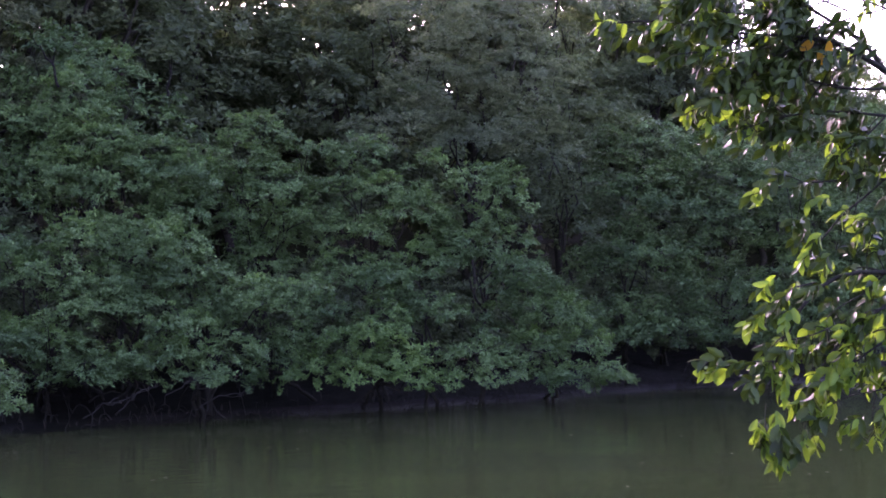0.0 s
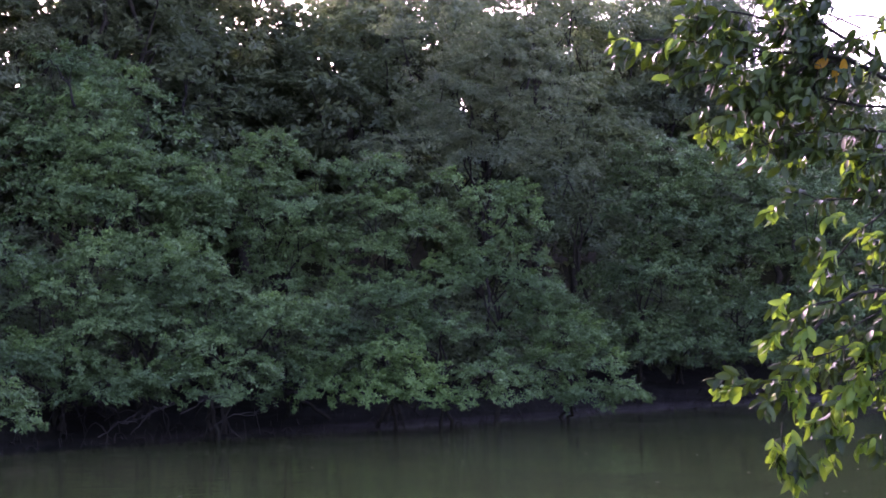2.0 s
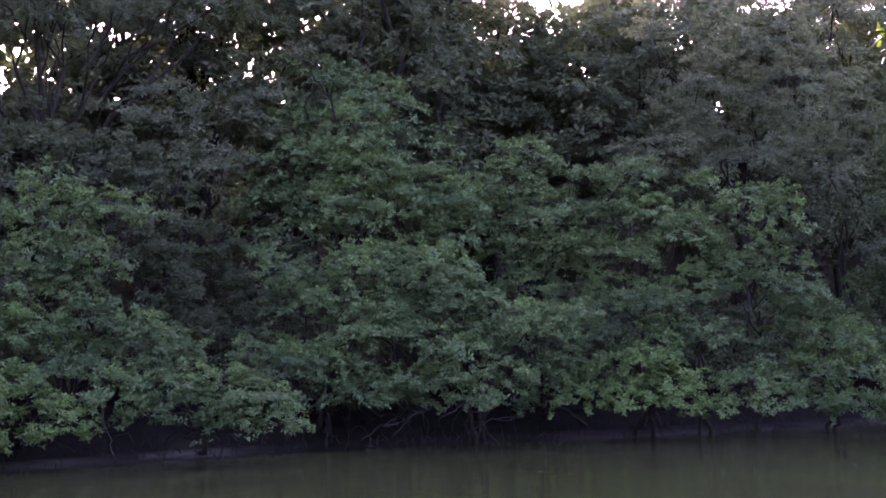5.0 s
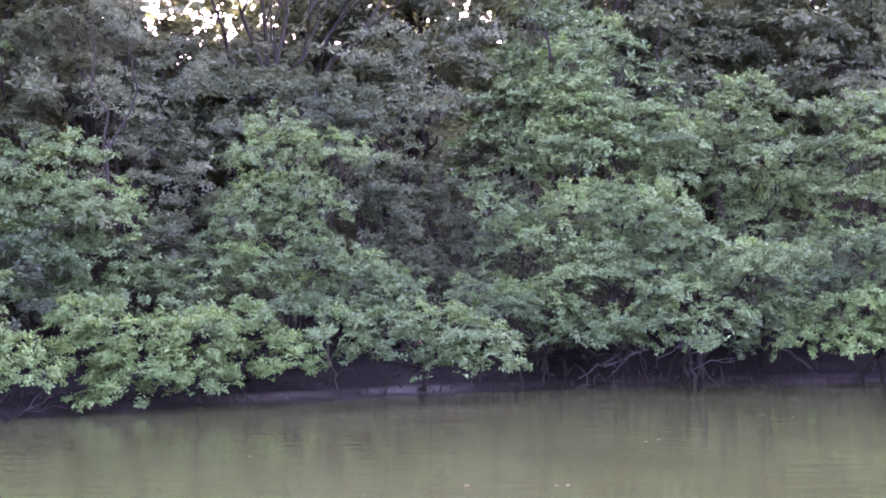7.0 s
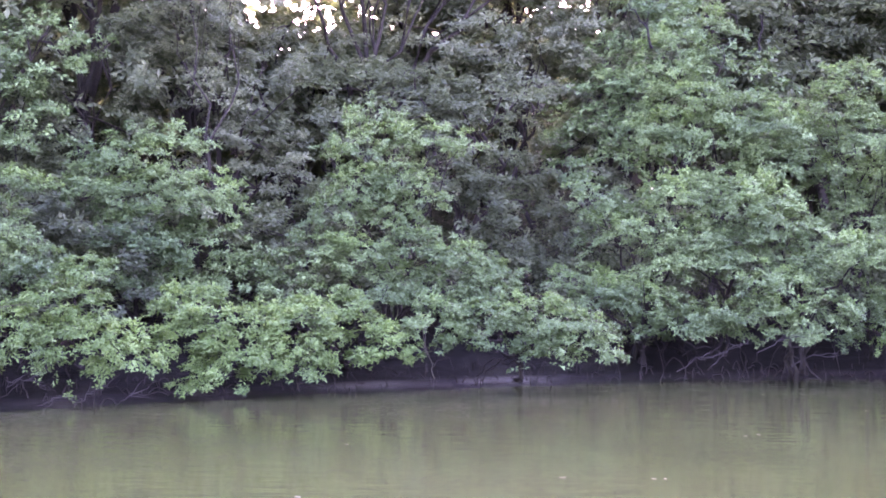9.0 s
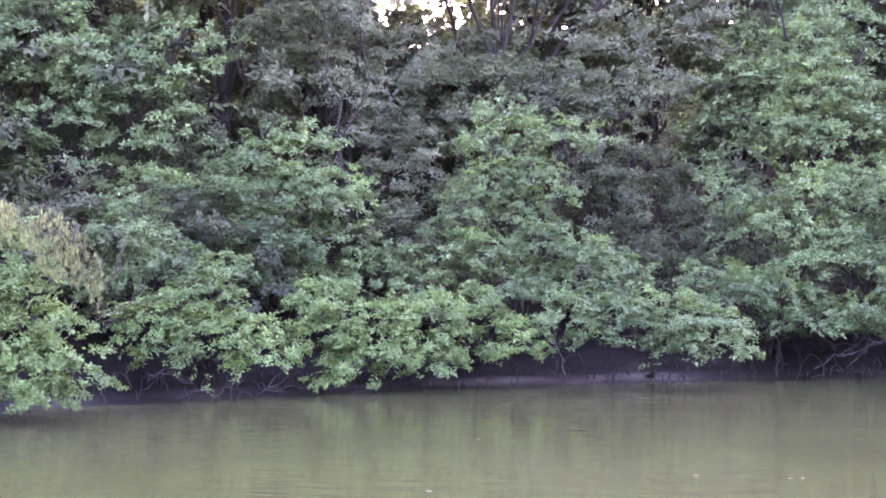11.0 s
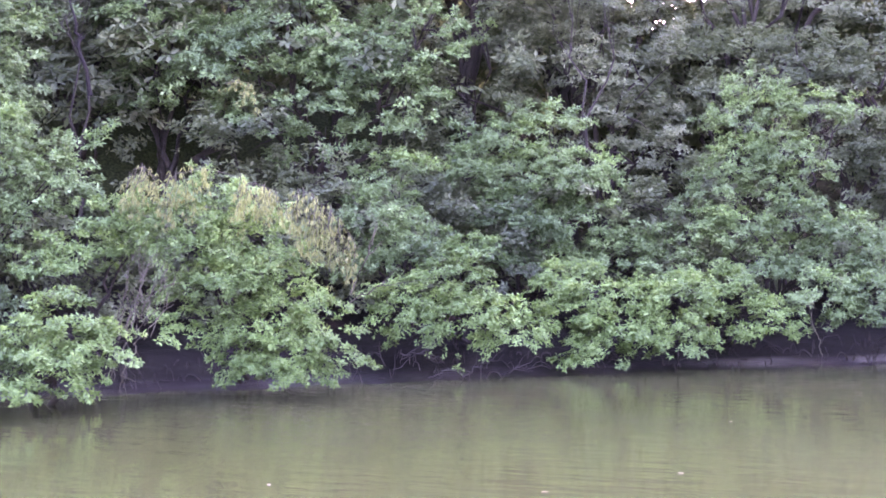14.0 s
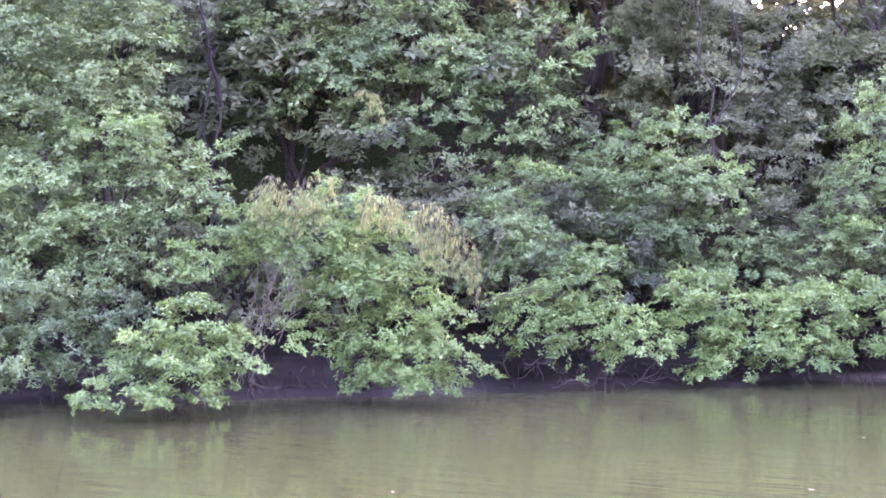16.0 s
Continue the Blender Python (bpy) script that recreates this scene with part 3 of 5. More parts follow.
bush((2.43, 30.48), [(1.45, 28.56, 1.83, 0.72, 0.42), (2.33, 28.5, 1.96, 0.61, 0.35), (3.08, 28.43, 1.24, 0.76, 0.29), (3.82, 28.34, 1.5, 0.49, 0.23), (0.69, 28.59, 2.23, 0.47, 0.3)], tone='mid', leaf=0.094, pad=0.3, fill=1.15, per=6)
bush((5.84, 30.23), [(4.95, 28.37, 1.53, 0.73, 0.42), (5.55, 28.25, 1.14, 0.61, 0.24), (5.19, 28.32, 2.23, 0.76, 0.31), (6.15, 28.13, 1.52, 0.71, 0.47)], tone='mid', leaf=0.094, pad=0.3, fill=1.15, per=6)
bush((4.54, 33.27), [(3.14, 31.84, 7.7, 0.81, 0.78), (4.11, 31.73, 8.39, 0.55, 0.42), (3.63, 31.79, 6.7, 0.98, 0.68), (4.81, 31.63, 6.41, 0.81, 0.55), (5.65, 31.49, 5.97, 0.98, 0.55), (4.26, 31.71, 5.57, 1.11, 0.55), (5.76, 31.47, 5.13, 0.85, 0.55), (3.01, 31.86, 5.75, 0.78, 0.78), (4.54, 31.67, 4.61, 1.05, 0.52)], tone='mid', leaf=0.103, pad=0.36, fill=1.15, roots=0, per=6)
bush((8.14, 33.32), [(7.64, 31.69, 7.14, 0.83, 0.37), (7.12, 31.81, 6.43, 0.83, 0.51), (8.89, 31.36, 6.75, 0.56, 0.35), (8.07, 31.59, 5.87, 0.87, 0.56), (8.51, 31.47, 4.86, 0.69, 0.56), (7.27, 31.78, 5.14, 0.73, 0.51), (6.84, 32.69, 5.96, 0.82, 0.68)], tone='mid', leaf=0.1, pad=0.34, fill=1.15, per=6)
bush((11.05, 32.68), [(10.2, 31.17, 6.64, 0.7, 0.43), (9.79, 31.31, 5.9, 0.7, 0.56), (10.78, 30.98, 5.61, 0.87, 0.56), (11.88, 30.57, 6.2, 0.56, 0.43), (11.47, 30.73, 5.17, 0.87, 0.56), (10.07, 31.22, 4.58, 0.87, 0.51), (9.6, 32.2, 5.11, 0.55, 0.82)], tone='mid', leaf=0.1, pad=0.34, fill=1.15, per=6)
bush((14.18, 32.21), [(13.28, 30.86, 5.98, 0.75, 0.52), (13.94, 30.57, 5.68, 0.58, 0.58), (13.14, 30.92, 4.78, 0.89, 0.71), (13.96, 30.56, 4.18, 0.75, 0.58), (14.36, 30.38, 3.58, 0.71, 0.44), (12.56, 31.17, 4.06, 0.82, 0.69)], tone='mid', leaf=0.1, pad=0.34, fill=1.15, per=6)
bush((16.36, 32.28), [(14.77, 30.63, 2.99, 0.9, 0.44), (14.08, 30.95, 2.39, 0.63, 0.44), (15.46, 30.28, 2.39, 0.9, 0.5), (14.92, 30.55, 1.64, 0.9, 0.53), (16.09, 29.95, 1.64, 0.58, 0.44), (15.82, 30.1, 0.78, 0.86, 0.31), (16.62, 29.66, 0.9, 0.44, 0.28), (15.16, 30.43, 0.92, 0.69, 0.33)], tone='mid', leaf=0.1, pad=0.32, fill=1.15, per=6)
bush((10.91, 31.67), [(9.52, 29.5, 2.0, 0.82, 0.41), (8.48, 29.82, 1.08, 0.82, 0.38), (9.65, 29.46, 1.18, 0.82, 0.46), (10.58, 29.14, 1.45, 0.66, 0.41), (10.84, 29.04, 0.9, 0.66, 0.38), (11.42, 28.82, 0.66, 0.41, 0.23), (10.43, 30.04, 2.29, 0.91, 0.52)], tone='fresh', leaf=0.094, pad=0.3, fill=1.15, per=6)
bush((8.29, 32.69), [(7.54, 30.48, 2.97, 0.83, 0.36), (6.88, 30.64, 2.55, 0.58, 0.28), (8.21, 30.31, 2.0, 0.58, 0.36), (7.95, 30.38, 1.45, 0.83, 0.41), (6.87, 30.64, 1.08, 0.67, 0.36), (9.07, 30.9, 2.44, 0.66, 0.53)], tone='mid', leaf=0.094, pad=0.3, fill=1.15, per=6)
bush((12.37, 32.07), [(10.49, 30.23, 3.4, 0.85, 0.31), (10.66, 30.17, 2.83, 0.59, 0.37), (11.72, 29.78, 2.54, 0.72, 0.42), (12.63, 29.4, 1.55, 0.81, 0.37), (13.27, 29.12, 1.02, 0.68, 0.26), (12.37, 29.51, 1.02, 0.55, 0.26), (11.71, 30.64, 3.74, 0.8, 0.54), (9.79, 31.3, 3.59, 0.8, 0.54)], tone='mid', leaf=0.094, pad=0.3, fill=1.15, per=6)
bush((4.60, 31.86), [(3.36, 30.41, 4.26, 0.78, 0.45), (5.15, 30.16, 4.15, 0.9, 0.45), (3.75, 30.37, 3.48, 0.81, 0.35), (3.51, 30.4, 2.69, 0.69, 0.35), (4.77, 30.23, 3.22, 0.69, 0.35), (5.68, 30.07, 2.29, 0.78, 0.35)], tone='mid', leaf=0.094, pad=0.3, fill=1.15, per=6)
bush((3.55, 31.78), [(5.07, 29.57, 1.52, 0.67, 0.27), (3.56, 29.79, 1.3, 0.8, 0.32), (1.99, 29.93, 2.18, 0.76, 0.44), (2.36, 29.91, 1.68, 0.55, 0.37), (4.18, 29.71, 1.17, 0.55, 0.25), (2.83, 29.87, 1.06, 0.55, 0.18)], tone='mid', leaf=0.094, pad=0.3, fill=1.15, per=6)
bush((8.32, 34.19), [(7.36, 32.78, 4.79, 0.89, 0.66), (8.52, 32.5, 4.41, 0.85, 0.63), (7.94, 32.64, 3.89, 1.03, 0.58)], tone='mid', leaf=0.109, pad=0.34, fill=1.15, per=6)
bush((21.02, 36.81), [(20.83, 34.73, 7.89, 1.88, 0.63), (20.14, 35.14, 6.49, 1.45, 1.14), (21.24, 34.48, 6.1, 1.87, 1.25), (20.03, 35.2, 4.36, 1.45, 1.24), (20.77, 34.77, 4.18, 2.07, 1.24), (19.85, 35.3, 2.26, 2.28, 1.03), (21.46, 34.35, 2.08, 1.86, 1.03)], tone='deep', leaf=0.15, pad=0.45, per=6, fill=0.72)
bush((24.81, 38.03), [(23.24, 34.38, 7.22, 1.92, 0.85), (24.33, 33.62, 6.11, 1.91, 1.28), (23.2, 34.41, 5.08, 1.91, 1.27), (24.69, 33.36, 3.99, 1.91, 1.48), (23.3, 34.34, 2.95, 2.12, 1.27), (24.51, 33.49, 1.9, 1.91, 0.85), (25.58, 32.68, 2.94, 1.91, 1.91), (25.9, 32.43, 5.53, 1.91, 1.91)], tone='deep', leaf=0.15, pad=0.45, per=6, fill=0.72)
bush((28.34, 38.80), [(26.6, 34.42, 6.68, 2.23, 1.56), (28.24, 33.09, 5.69, 2.23, 2.0), (27.67, 33.56, 3.49, 2.67, 2.0), (26.96, 34.13, 2.02, 2.67, 1.56), (28.97, 32.45, 2.39, 2.22, 2.67), (28.53, 32.84, 7.88, 2.69, 1.34)], tone='deep', leaf=0.15, pad=0.45, per=6, fill=0.72)
tree((3.33, 36.83), [(4.06, 34.76, 8.92, 1.27, 0.91), (3.33, 34.84, 8.11, 1.63, 1.09), (2.72, 34.89, 9.17, 1.09, 1.09), (4.83, 34.66, 7.69, 1.45, 0.9), (3.65, 34.81, 6.74, 1.8, 0.9), (2.02, 34.94, 7.0, 1.8, 1.62), (1.47, 34.97, 5.46, 1.79, 1.26)], tone='mid', leaf=0.155, pad=0.5)
tree((1.74, 39.94), [(2.92, 37.89, 11.6, 1.8, 1.6), (2.14, 37.94, 10.04, 1.58, 1.58), (3.74, 37.82, 10.8, 1.19, 1.39), (1.06, 37.99, 8.99, 1.77, 1.77), (0.16, 38.0, 7.31, 1.96, 1.96), (-0.1, 38.0, 5.36, 1.75, 1.56)], tone='grey')
tree((8.99, 48.15), [(8.48, 46.23, 14.19, 2.72, 2.23), (6.86, 46.5, 12.43, 2.7, 2.21), (9.72, 45.98, 11.87, 2.94, 2.2), (7.44, 46.41, 15.01, 2.98, 1.49), (8.31, 46.26, 10.15, 3.16, 1.7), (10.95, 45.71, 10.62, 2.68, 1.7)], tone='dark', leaf=0.23, pad=0.8)
tree((14.66, 49.87), [(11.64, 48.63, 13.63, 1.83, 1.57), (15.11, 47.66, 15.27, 1.84, 1.84), (13.6, 48.12, 13.2, 2.09, 1.57), (14.68, 47.8, 12.06, 2.34, 1.56), (13.39, 48.17, 10.7, 2.07, 1.55), (16.18, 47.31, 13.66, 1.57, 1.83)], tone='grey', fill=0.75)
tree((15.33, 35.84), [(14.91, 33.86, 10.71, 2.13, 1.35), (13.38, 34.49, 11.42, 1.75, 1.55), (15.65, 33.53, 9.35, 1.92, 1.35), (13.83, 34.32, 9.39, 1.92, 1.35), (13.05, 34.62, 8.06, 1.72, 0.96), (14.89, 33.87, 7.87, 1.91, 1.15), (16.07, 33.33, 7.51, 1.33, 1.33)], tone='grey', leaf=0.11, pad=0.5, girth=0.05)
tree((18.80, 36.43), [(17.74, 34.73, 10.21, 0.81, 1.42), (18.02, 34.59, 8.63, 1.01, 1.41), (17.39, 34.91, 7.08, 1.4, 1.4), (18.61, 34.27, 8.09, 1.01, 0.8), (17.67, 34.77, 5.34, 1.6, 1.6)], tone='dark', girth=0.05)
tree((32.78, 53.76), [(29.59, 52.2, 14.26, 2.81, 1.87), (31.57, 51.02, 13.63, 2.8, 1.56), (29.11, 52.47, 12.41, 2.48, 1.55), (31.75, 50.91, 11.77, 2.48, 1.24), (34.08, 49.38, 12.43, 2.8, 1.55)], tone='grey', leaf=0.23, pad=0.8)
tree((26.18, 59.43), [(25.01, 56.73, 19.09, 2.29, 1.97), (27.99, 55.32, 18.13, 2.61, 1.96), (21.91, 58.0, 19.45, 2.3, 1.97)], tone='grey', leaf=0.155, pad=0.6, fill=0.35)
tree((50.87, 59.09), [(48.56, 57.16, 15.34, 2.14, 1.75), (49.22, 56.59, 13.37, 2.71, 1.94), (46.88, 58.54, 12.88, 2.32, 1.55), (51.0, 54.99, 14.5, 3.1, 2.72)], tone='grey', leaf=0.23, pad=0.8)
tree((-1.13, 36.95), [(-2.77, 34.89, 8.5, 1.99, 1.45), (-1.07, 34.98, 8.49, 1.63, 1.45), (0.16, 35.0, 7.4, 1.26, 1.62), (-2.92, 34.88, 7.09, 1.08, 1.08), (1.24, 34.98, 5.54, 1.26, 1.26)], tone='grey')
tree((2.41, 37.92), [(1.88, 35.95, 8.14, 1.67, 2.05), (2.66, 35.9, 6.56, 1.67, 1.67), (1.56, 35.97, 9.58, 2.06, 1.31), (3.41, 35.84, 8.27, 1.3, 1.68), (1.9, 35.95, 4.99, 1.66, 1.47)], tone='grey')
tree((-4.80, 33.63), [(-5.35, 31.55, 6.4, 1.49, 1.0), (-4.23, 31.72, 6.6, 1.16, 0.9), (-5.34, 31.55, 5.68, 1.31, 0.99), (-3.52, 31.81, 6.84, 0.99, 0.82), (-6.16, 31.4, 4.53, 1.47, 0.98), (-2.51, 31.9, 4.57, 1.31, 1.15)], tone='dark')
tree((-7.70, 31.05), [(-7.76, 28.98, 6.94, 1.39, 1.24), (-6.63, 29.26, 6.38, 1.24, 1.24), (-7.02, 29.17, 5.08, 1.38, 1.08), (-8.39, 28.8, 7.36, 1.24, 1.4), (-6.27, 29.34, 4.41, 1.23, 0.92)], tone='grey', leaf=0.11)
tree((-13.41, 26.80), [(-13.21, 24.69, 7.09, 1.59, 1.16), (-11.88, 25.35, 6.47, 1.59, 1.01), (-12.78, 24.91, 5.73, 1.58, 1.01), (-13.87, 24.33, 5.23, 1.15, 0.86), (-12.57, 25.02, 4.61, 1.15, 0.86), (-10.98, 25.76, 5.47, 1.29, 1.01), (-10.52, 25.95, 6.83, 1.3, 1.01), (-14.28, 24.08, 6.46, 1.3, 1.16)], tone='mid', leaf=0.118, pad=0.42, per=6)
tree((-17.09, 25.86), [(-15.86, 24.28, 6.71, 1.35, 1.2), (-15.44, 24.55, 5.83, 1.04, 0.89), (-16.28, 24.0, 5.69, 0.89, 0.89), (-16.37, 23.94, 7.58, 1.35, 0.9)], tone='mid', leaf=0.118, pad=0.42, per=6)
tree((-19.45, 25.41), [(-18.66, 23.49, 7.29, 1.4, 1.24), (-18.07, 23.95, 6.16, 1.23, 1.23), (-17.86, 24.1, 7.72, 1.24, 1.09), (-17.78, 24.17, 5.0, 1.23, 1.08), (-18.78, 23.4, 3.57, 1.38, 1.38)], tone='dark', leaf=0.155, pad=0.5)
tree((-18.89, 20.66), [(-17.14, 19.55, 6.38, 1.34, 1.21), (-16.9, 19.76, 7.06, 1.21, 1.08), (-17.23, 19.47, 5.29, 1.34, 1.07), (-17.9, 18.85, 5.91, 1.47, 1.74), (-18.06, 18.7, 3.96, 1.46, 1.46), (-18.0, 18.76, 2.56, 1.46, 1.19)], tone='mid', leaf=0.118, pad=0.42, per=6)
tree((-10.79, 29.06), [(-9.69, 27.33, 6.72, 1.2, 1.2), (-9.94, 27.24, 5.44, 1.34, 0.89), (-10.31, 27.11, 4.28, 1.19, 0.89), (-10.44, 27.06, 3.13, 1.19, 0.89)], tone='dark', leaf=0.155)
tree((32.61, 50.30), [(27.59, 49.88, 14.79, 2.38, 1.79), (30.18, 48.36, 14.94, 2.68, 1.79), (32.63, 46.74, 14.55, 2.68, 1.79), (29.1, 49.01, 12.95, 2.96, 1.48), (31.8, 47.3, 12.58, 2.96, 1.48), (34.54, 45.34, 12.43, 2.66, 1.48), (31.02, 47.82, 15.91, 2.69, 1.2)], tone='grey', fill=0.9, leaf=0.23, pad=0.8)
tree((32.17, 42.08), [(30.28, 39.79, 9.47, 2.84, 1.55), (32.19, 38.26, 8.94, 2.57, 1.54), (28.57, 41.03, 8.9, 2.57, 1.29)], tone='mid', leaf=0.23, pad=0.8)
tree((-6.97, 26.49), [(-7.37, 26.18, 8.09, 0.99, 0.71), (-6.46, 26.42, 8.06, 0.85, 0.64)], tone='grey', leaf=0.1, pad=0.45, fill=0.7, girth=0.04)
tree((-16.78, 22.16), [(-16.89, 21.83, 8.11, 1.01, 0.72), (-16.43, 22.18, 8.37, 0.86, 0.72)], tone='grey', leaf=0.1, pad=0.45, fill=0.6, girth=0.04)
tree((-7.87, 29.66), [(-6.98, 29.69, 9.42, 1.12, 0.8), (-8.66, 29.25, 9.09, 0.96, 0.8)], tone='grey', leaf=0.1, pad=0.45, fill=0.6, girth=0.04)
tree((-0.43, 36.20), [(0.04, 36.0, 11.89, 1.14, 1.14), (-0.96, 35.99, 11.18, 1.13, 1.13), (-0.35, 36.0, 9.98, 0.94, 0.94)], tone='dark', fill=0.8, girth=0.1)
tree((17.19, 49.06), [(16.4, 47.23, 12.92, 1.56, 1.17), (17.35, 46.89, 11.0, 1.42, 1.17), (17.87, 46.7, 12.24, 1.56, 1.3), (14.48, 47.86, 15.28, 1.32, 0.92)], tone='grey', leaf=0.13, pad=0.5, fill=0.8)
tree((33.43, 54.50), [(27.8, 54.3, 18.98, 2.26, 1.29), (30.14, 53.04, 18.02, 2.57, 1.61), (32.82, 51.42, 17.56, 2.57, 1.6), (31.74, 52.09, 19.01, 2.26, 1.29), (34.75, 50.14, 17.67, 2.57, 1.6), (33.93, 50.69, 18.96, 1.94, 1.29)], tone='grey', leaf=0.22, pad=0.8, fill=0.8)
tree((-4.88, 45.73), [(-5.97, 43.59, 10.46, 1.37, 1.14), (-4.43, 43.78, 11.09, 1.6, 1.14), (-2.87, 43.91, 10.73, 1.37, 1.14), (-5.41, 43.67, 11.45, 1.15, 0.92)], tone='grey', leaf=0.155, pad=0.55, fill=0.7)
tree((-6.88, 34.30), [(-6.53, 32.35, 8.39, 1.2, 0.86), (-5.46, 32.54, 7.91, 1.02, 0.85), (-7.47, 32.14, 8.29, 1.03, 0.86)], tone='grey', leaf=0.1, pad=0.45, fill=0.32)
tree((33.44, 52.17), [(29.7, 50.98, 16.5, 2.17, 1.55), (32.11, 49.49, 16.24, 2.47, 1.55), (34.21, 48.07, 16.23, 2.47, 1.55), (31.26, 50.04, 17.48, 2.49, 1.24)], tone='grey', leaf=0.17, pad=0.65, fill=0.9)
tree((10.9, 45.2), [(10.71, 43.71, 13.74, 1.2, 0.6), (12.26, 43.3, 13.64, 1.2, 0.72), (13.8, 42.83, 13.6, 1.0, 0.72)], tone='grey', leaf=0.13, pad=0.45, fill=0.75)
tree((15.2, 44.6), [(16.06, 43.11, 13.87, 1.23, 0.82), (17.79, 42.42, 14.07, 1.23, 0.82), (15.09, 43.46, 14.39, 0.82, 0.82)], tone='grey', leaf=0.13, pad=0.45, fill=0.75)
tree((19.0, 43.2), [(19.49, 41.67, 13.84, 1.23, 0.74), (20.97, 40.94, 14.01, 1.12, 0.65), (18.55, 42.09, 14.38, 1.02, 0.74)], tone='grey', leaf=0.13, pad=0.45, fill=0.75)
tree((-5.6, 34.3), [(-5.28, 32.58, 10.45, 1.03, 0.62), (-4.08, 32.75, 10.69, 0.88, 0.59), (-6.31, 32.39, 10.15, 0.88, 0.73), (-2.85, 32.88, 10.99, 0.88, 0.5), (-1.49, 33.97, 11.0, 1.13, 0.63), (-0.16, 34.0, 11.25, 0.91, 0.51), (-4.77, 32.66, 11.57, 1.32, 0.59)], tone='dark', leaf=0.15, pad=0.55, fill=1.1)
tree((9.4, 45.6), [(9.78, 43.92, 14.02, 0.9, 0.52), (11.25, 43.57, 13.75, 0.9, 0.52), (12.9, 43.11, 13.82, 1.0, 0.52)], tone='grey', leaf=0.13, pad=0.45, fill=0.8)
tree((-1.91, 32.93), [(-3.08, 31.35, 6.53, 1.3, 0.97), (-1.78, 31.45, 5.75, 1.46, 1.13), (-0.88, 31.49, 6.6, 1.3, 0.97), (-2.53, 31.4, 4.66, 1.45, 0.97), (-0.85, 31.49, 4.68, 1.29, 0.81)], tone='dark', leaf=0.13, pad=0.5)
tree((21.53, 47.30), [(18.89, 46.29, 14.04, 1.83, 1.57), (20.74, 45.49, 13.33, 1.83, 1.57), (22.04, 44.88, 11.72, 1.56, 1.3), (19.3, 46.13, 11.87, 1.56, 1.3), (22.56, 44.62, 14.42, 1.57, 1.31)], tone='grey', leaf=0.13, pad=0.5, fill=0.7)
tree((0.86, 46.98), [(-0.3, 45.0, 13.42, 1.66, 1.42), (1.94, 44.96, 13.19, 1.42, 1.42)], tone='dark', leaf=0.155, pad=0.5, fill=0.7)


# ---- growth between and behind the bushes, interior shade in its leaf colour ----
def lobes_for(x, y, low, high, loose, count, r):
    """Lobes stacked up an uneven crown."""
    g = np.random.default_rng([int((x + 500) * 100), int((y + 500) * 100), count])
    high += g.uniform(-loose, loose)
    out = []
    for k in range(count):
        z = low + (high - low) * (k + 0.5) / count
        s = 1.0 - 0.45 * abs((z - low) / (high - low) - 0.45)
        a = g.uniform(0, 2 * np.pi)
        o = g.uniform(0.2, 0.9) * r * s
        out.append((round(x + o * math.cos(a), 2), round(y + o * math.sin(a), 2), round(z, 2), round(r * s * g.uniform(0.8, 1.15), 2), round(r * s * g.uniform(0.55, 0.75), 2)))
    return out


def along_bank(start, end, step, back, loose):
    """Places in a row behind the far water's edge, at even steps along it."""
    g = np.random.default_rng(int(back * 10))
    xs = np.linspace(start, end, 400)
    ys = far_bank(xs)
    run = np.r_[0, np.cumsum(np.hypot(np.diff(xs), np.diff(ys)))]
    for s in np.arange(step / 2, run[-1], step):
        s = s + g.uniform(-0.25, 0.25) * step
        x, y = np.interp(s, run, xs), np.interp(s, run, ys)
        x2, y2 = np.interp(s + 0.5, run, xs), np.interp(s + 0.5, run, ys)
        n = unit(np.array([-(y2 - y), x2 - x])) if (x2, y2) != (x, y) else np.array([0.0, 1.0])
        d = back + g.uniform(-loose, loose)
        yield round(float(x + n[0] * d), 2), round(float(y + n[1] * d), 2)


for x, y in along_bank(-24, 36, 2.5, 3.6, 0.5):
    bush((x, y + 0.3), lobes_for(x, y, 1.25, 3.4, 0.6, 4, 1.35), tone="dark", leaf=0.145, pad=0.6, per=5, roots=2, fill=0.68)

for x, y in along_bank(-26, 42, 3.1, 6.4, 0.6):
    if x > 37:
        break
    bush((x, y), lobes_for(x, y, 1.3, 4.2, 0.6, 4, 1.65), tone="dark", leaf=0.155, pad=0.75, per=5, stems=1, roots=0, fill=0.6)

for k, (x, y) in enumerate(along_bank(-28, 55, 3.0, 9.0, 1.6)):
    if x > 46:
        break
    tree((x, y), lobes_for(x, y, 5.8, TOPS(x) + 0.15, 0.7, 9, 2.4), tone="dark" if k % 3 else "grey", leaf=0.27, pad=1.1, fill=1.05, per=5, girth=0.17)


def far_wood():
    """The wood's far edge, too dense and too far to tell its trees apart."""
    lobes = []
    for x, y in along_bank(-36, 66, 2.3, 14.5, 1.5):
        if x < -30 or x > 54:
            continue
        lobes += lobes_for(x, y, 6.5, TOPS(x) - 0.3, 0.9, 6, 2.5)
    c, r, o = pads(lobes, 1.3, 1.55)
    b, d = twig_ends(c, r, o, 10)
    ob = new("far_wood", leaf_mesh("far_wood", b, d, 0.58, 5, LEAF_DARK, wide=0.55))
    tagged(ob, "dense dark green wood far behind the bank", "wood", kind="stuff")


far_wood()


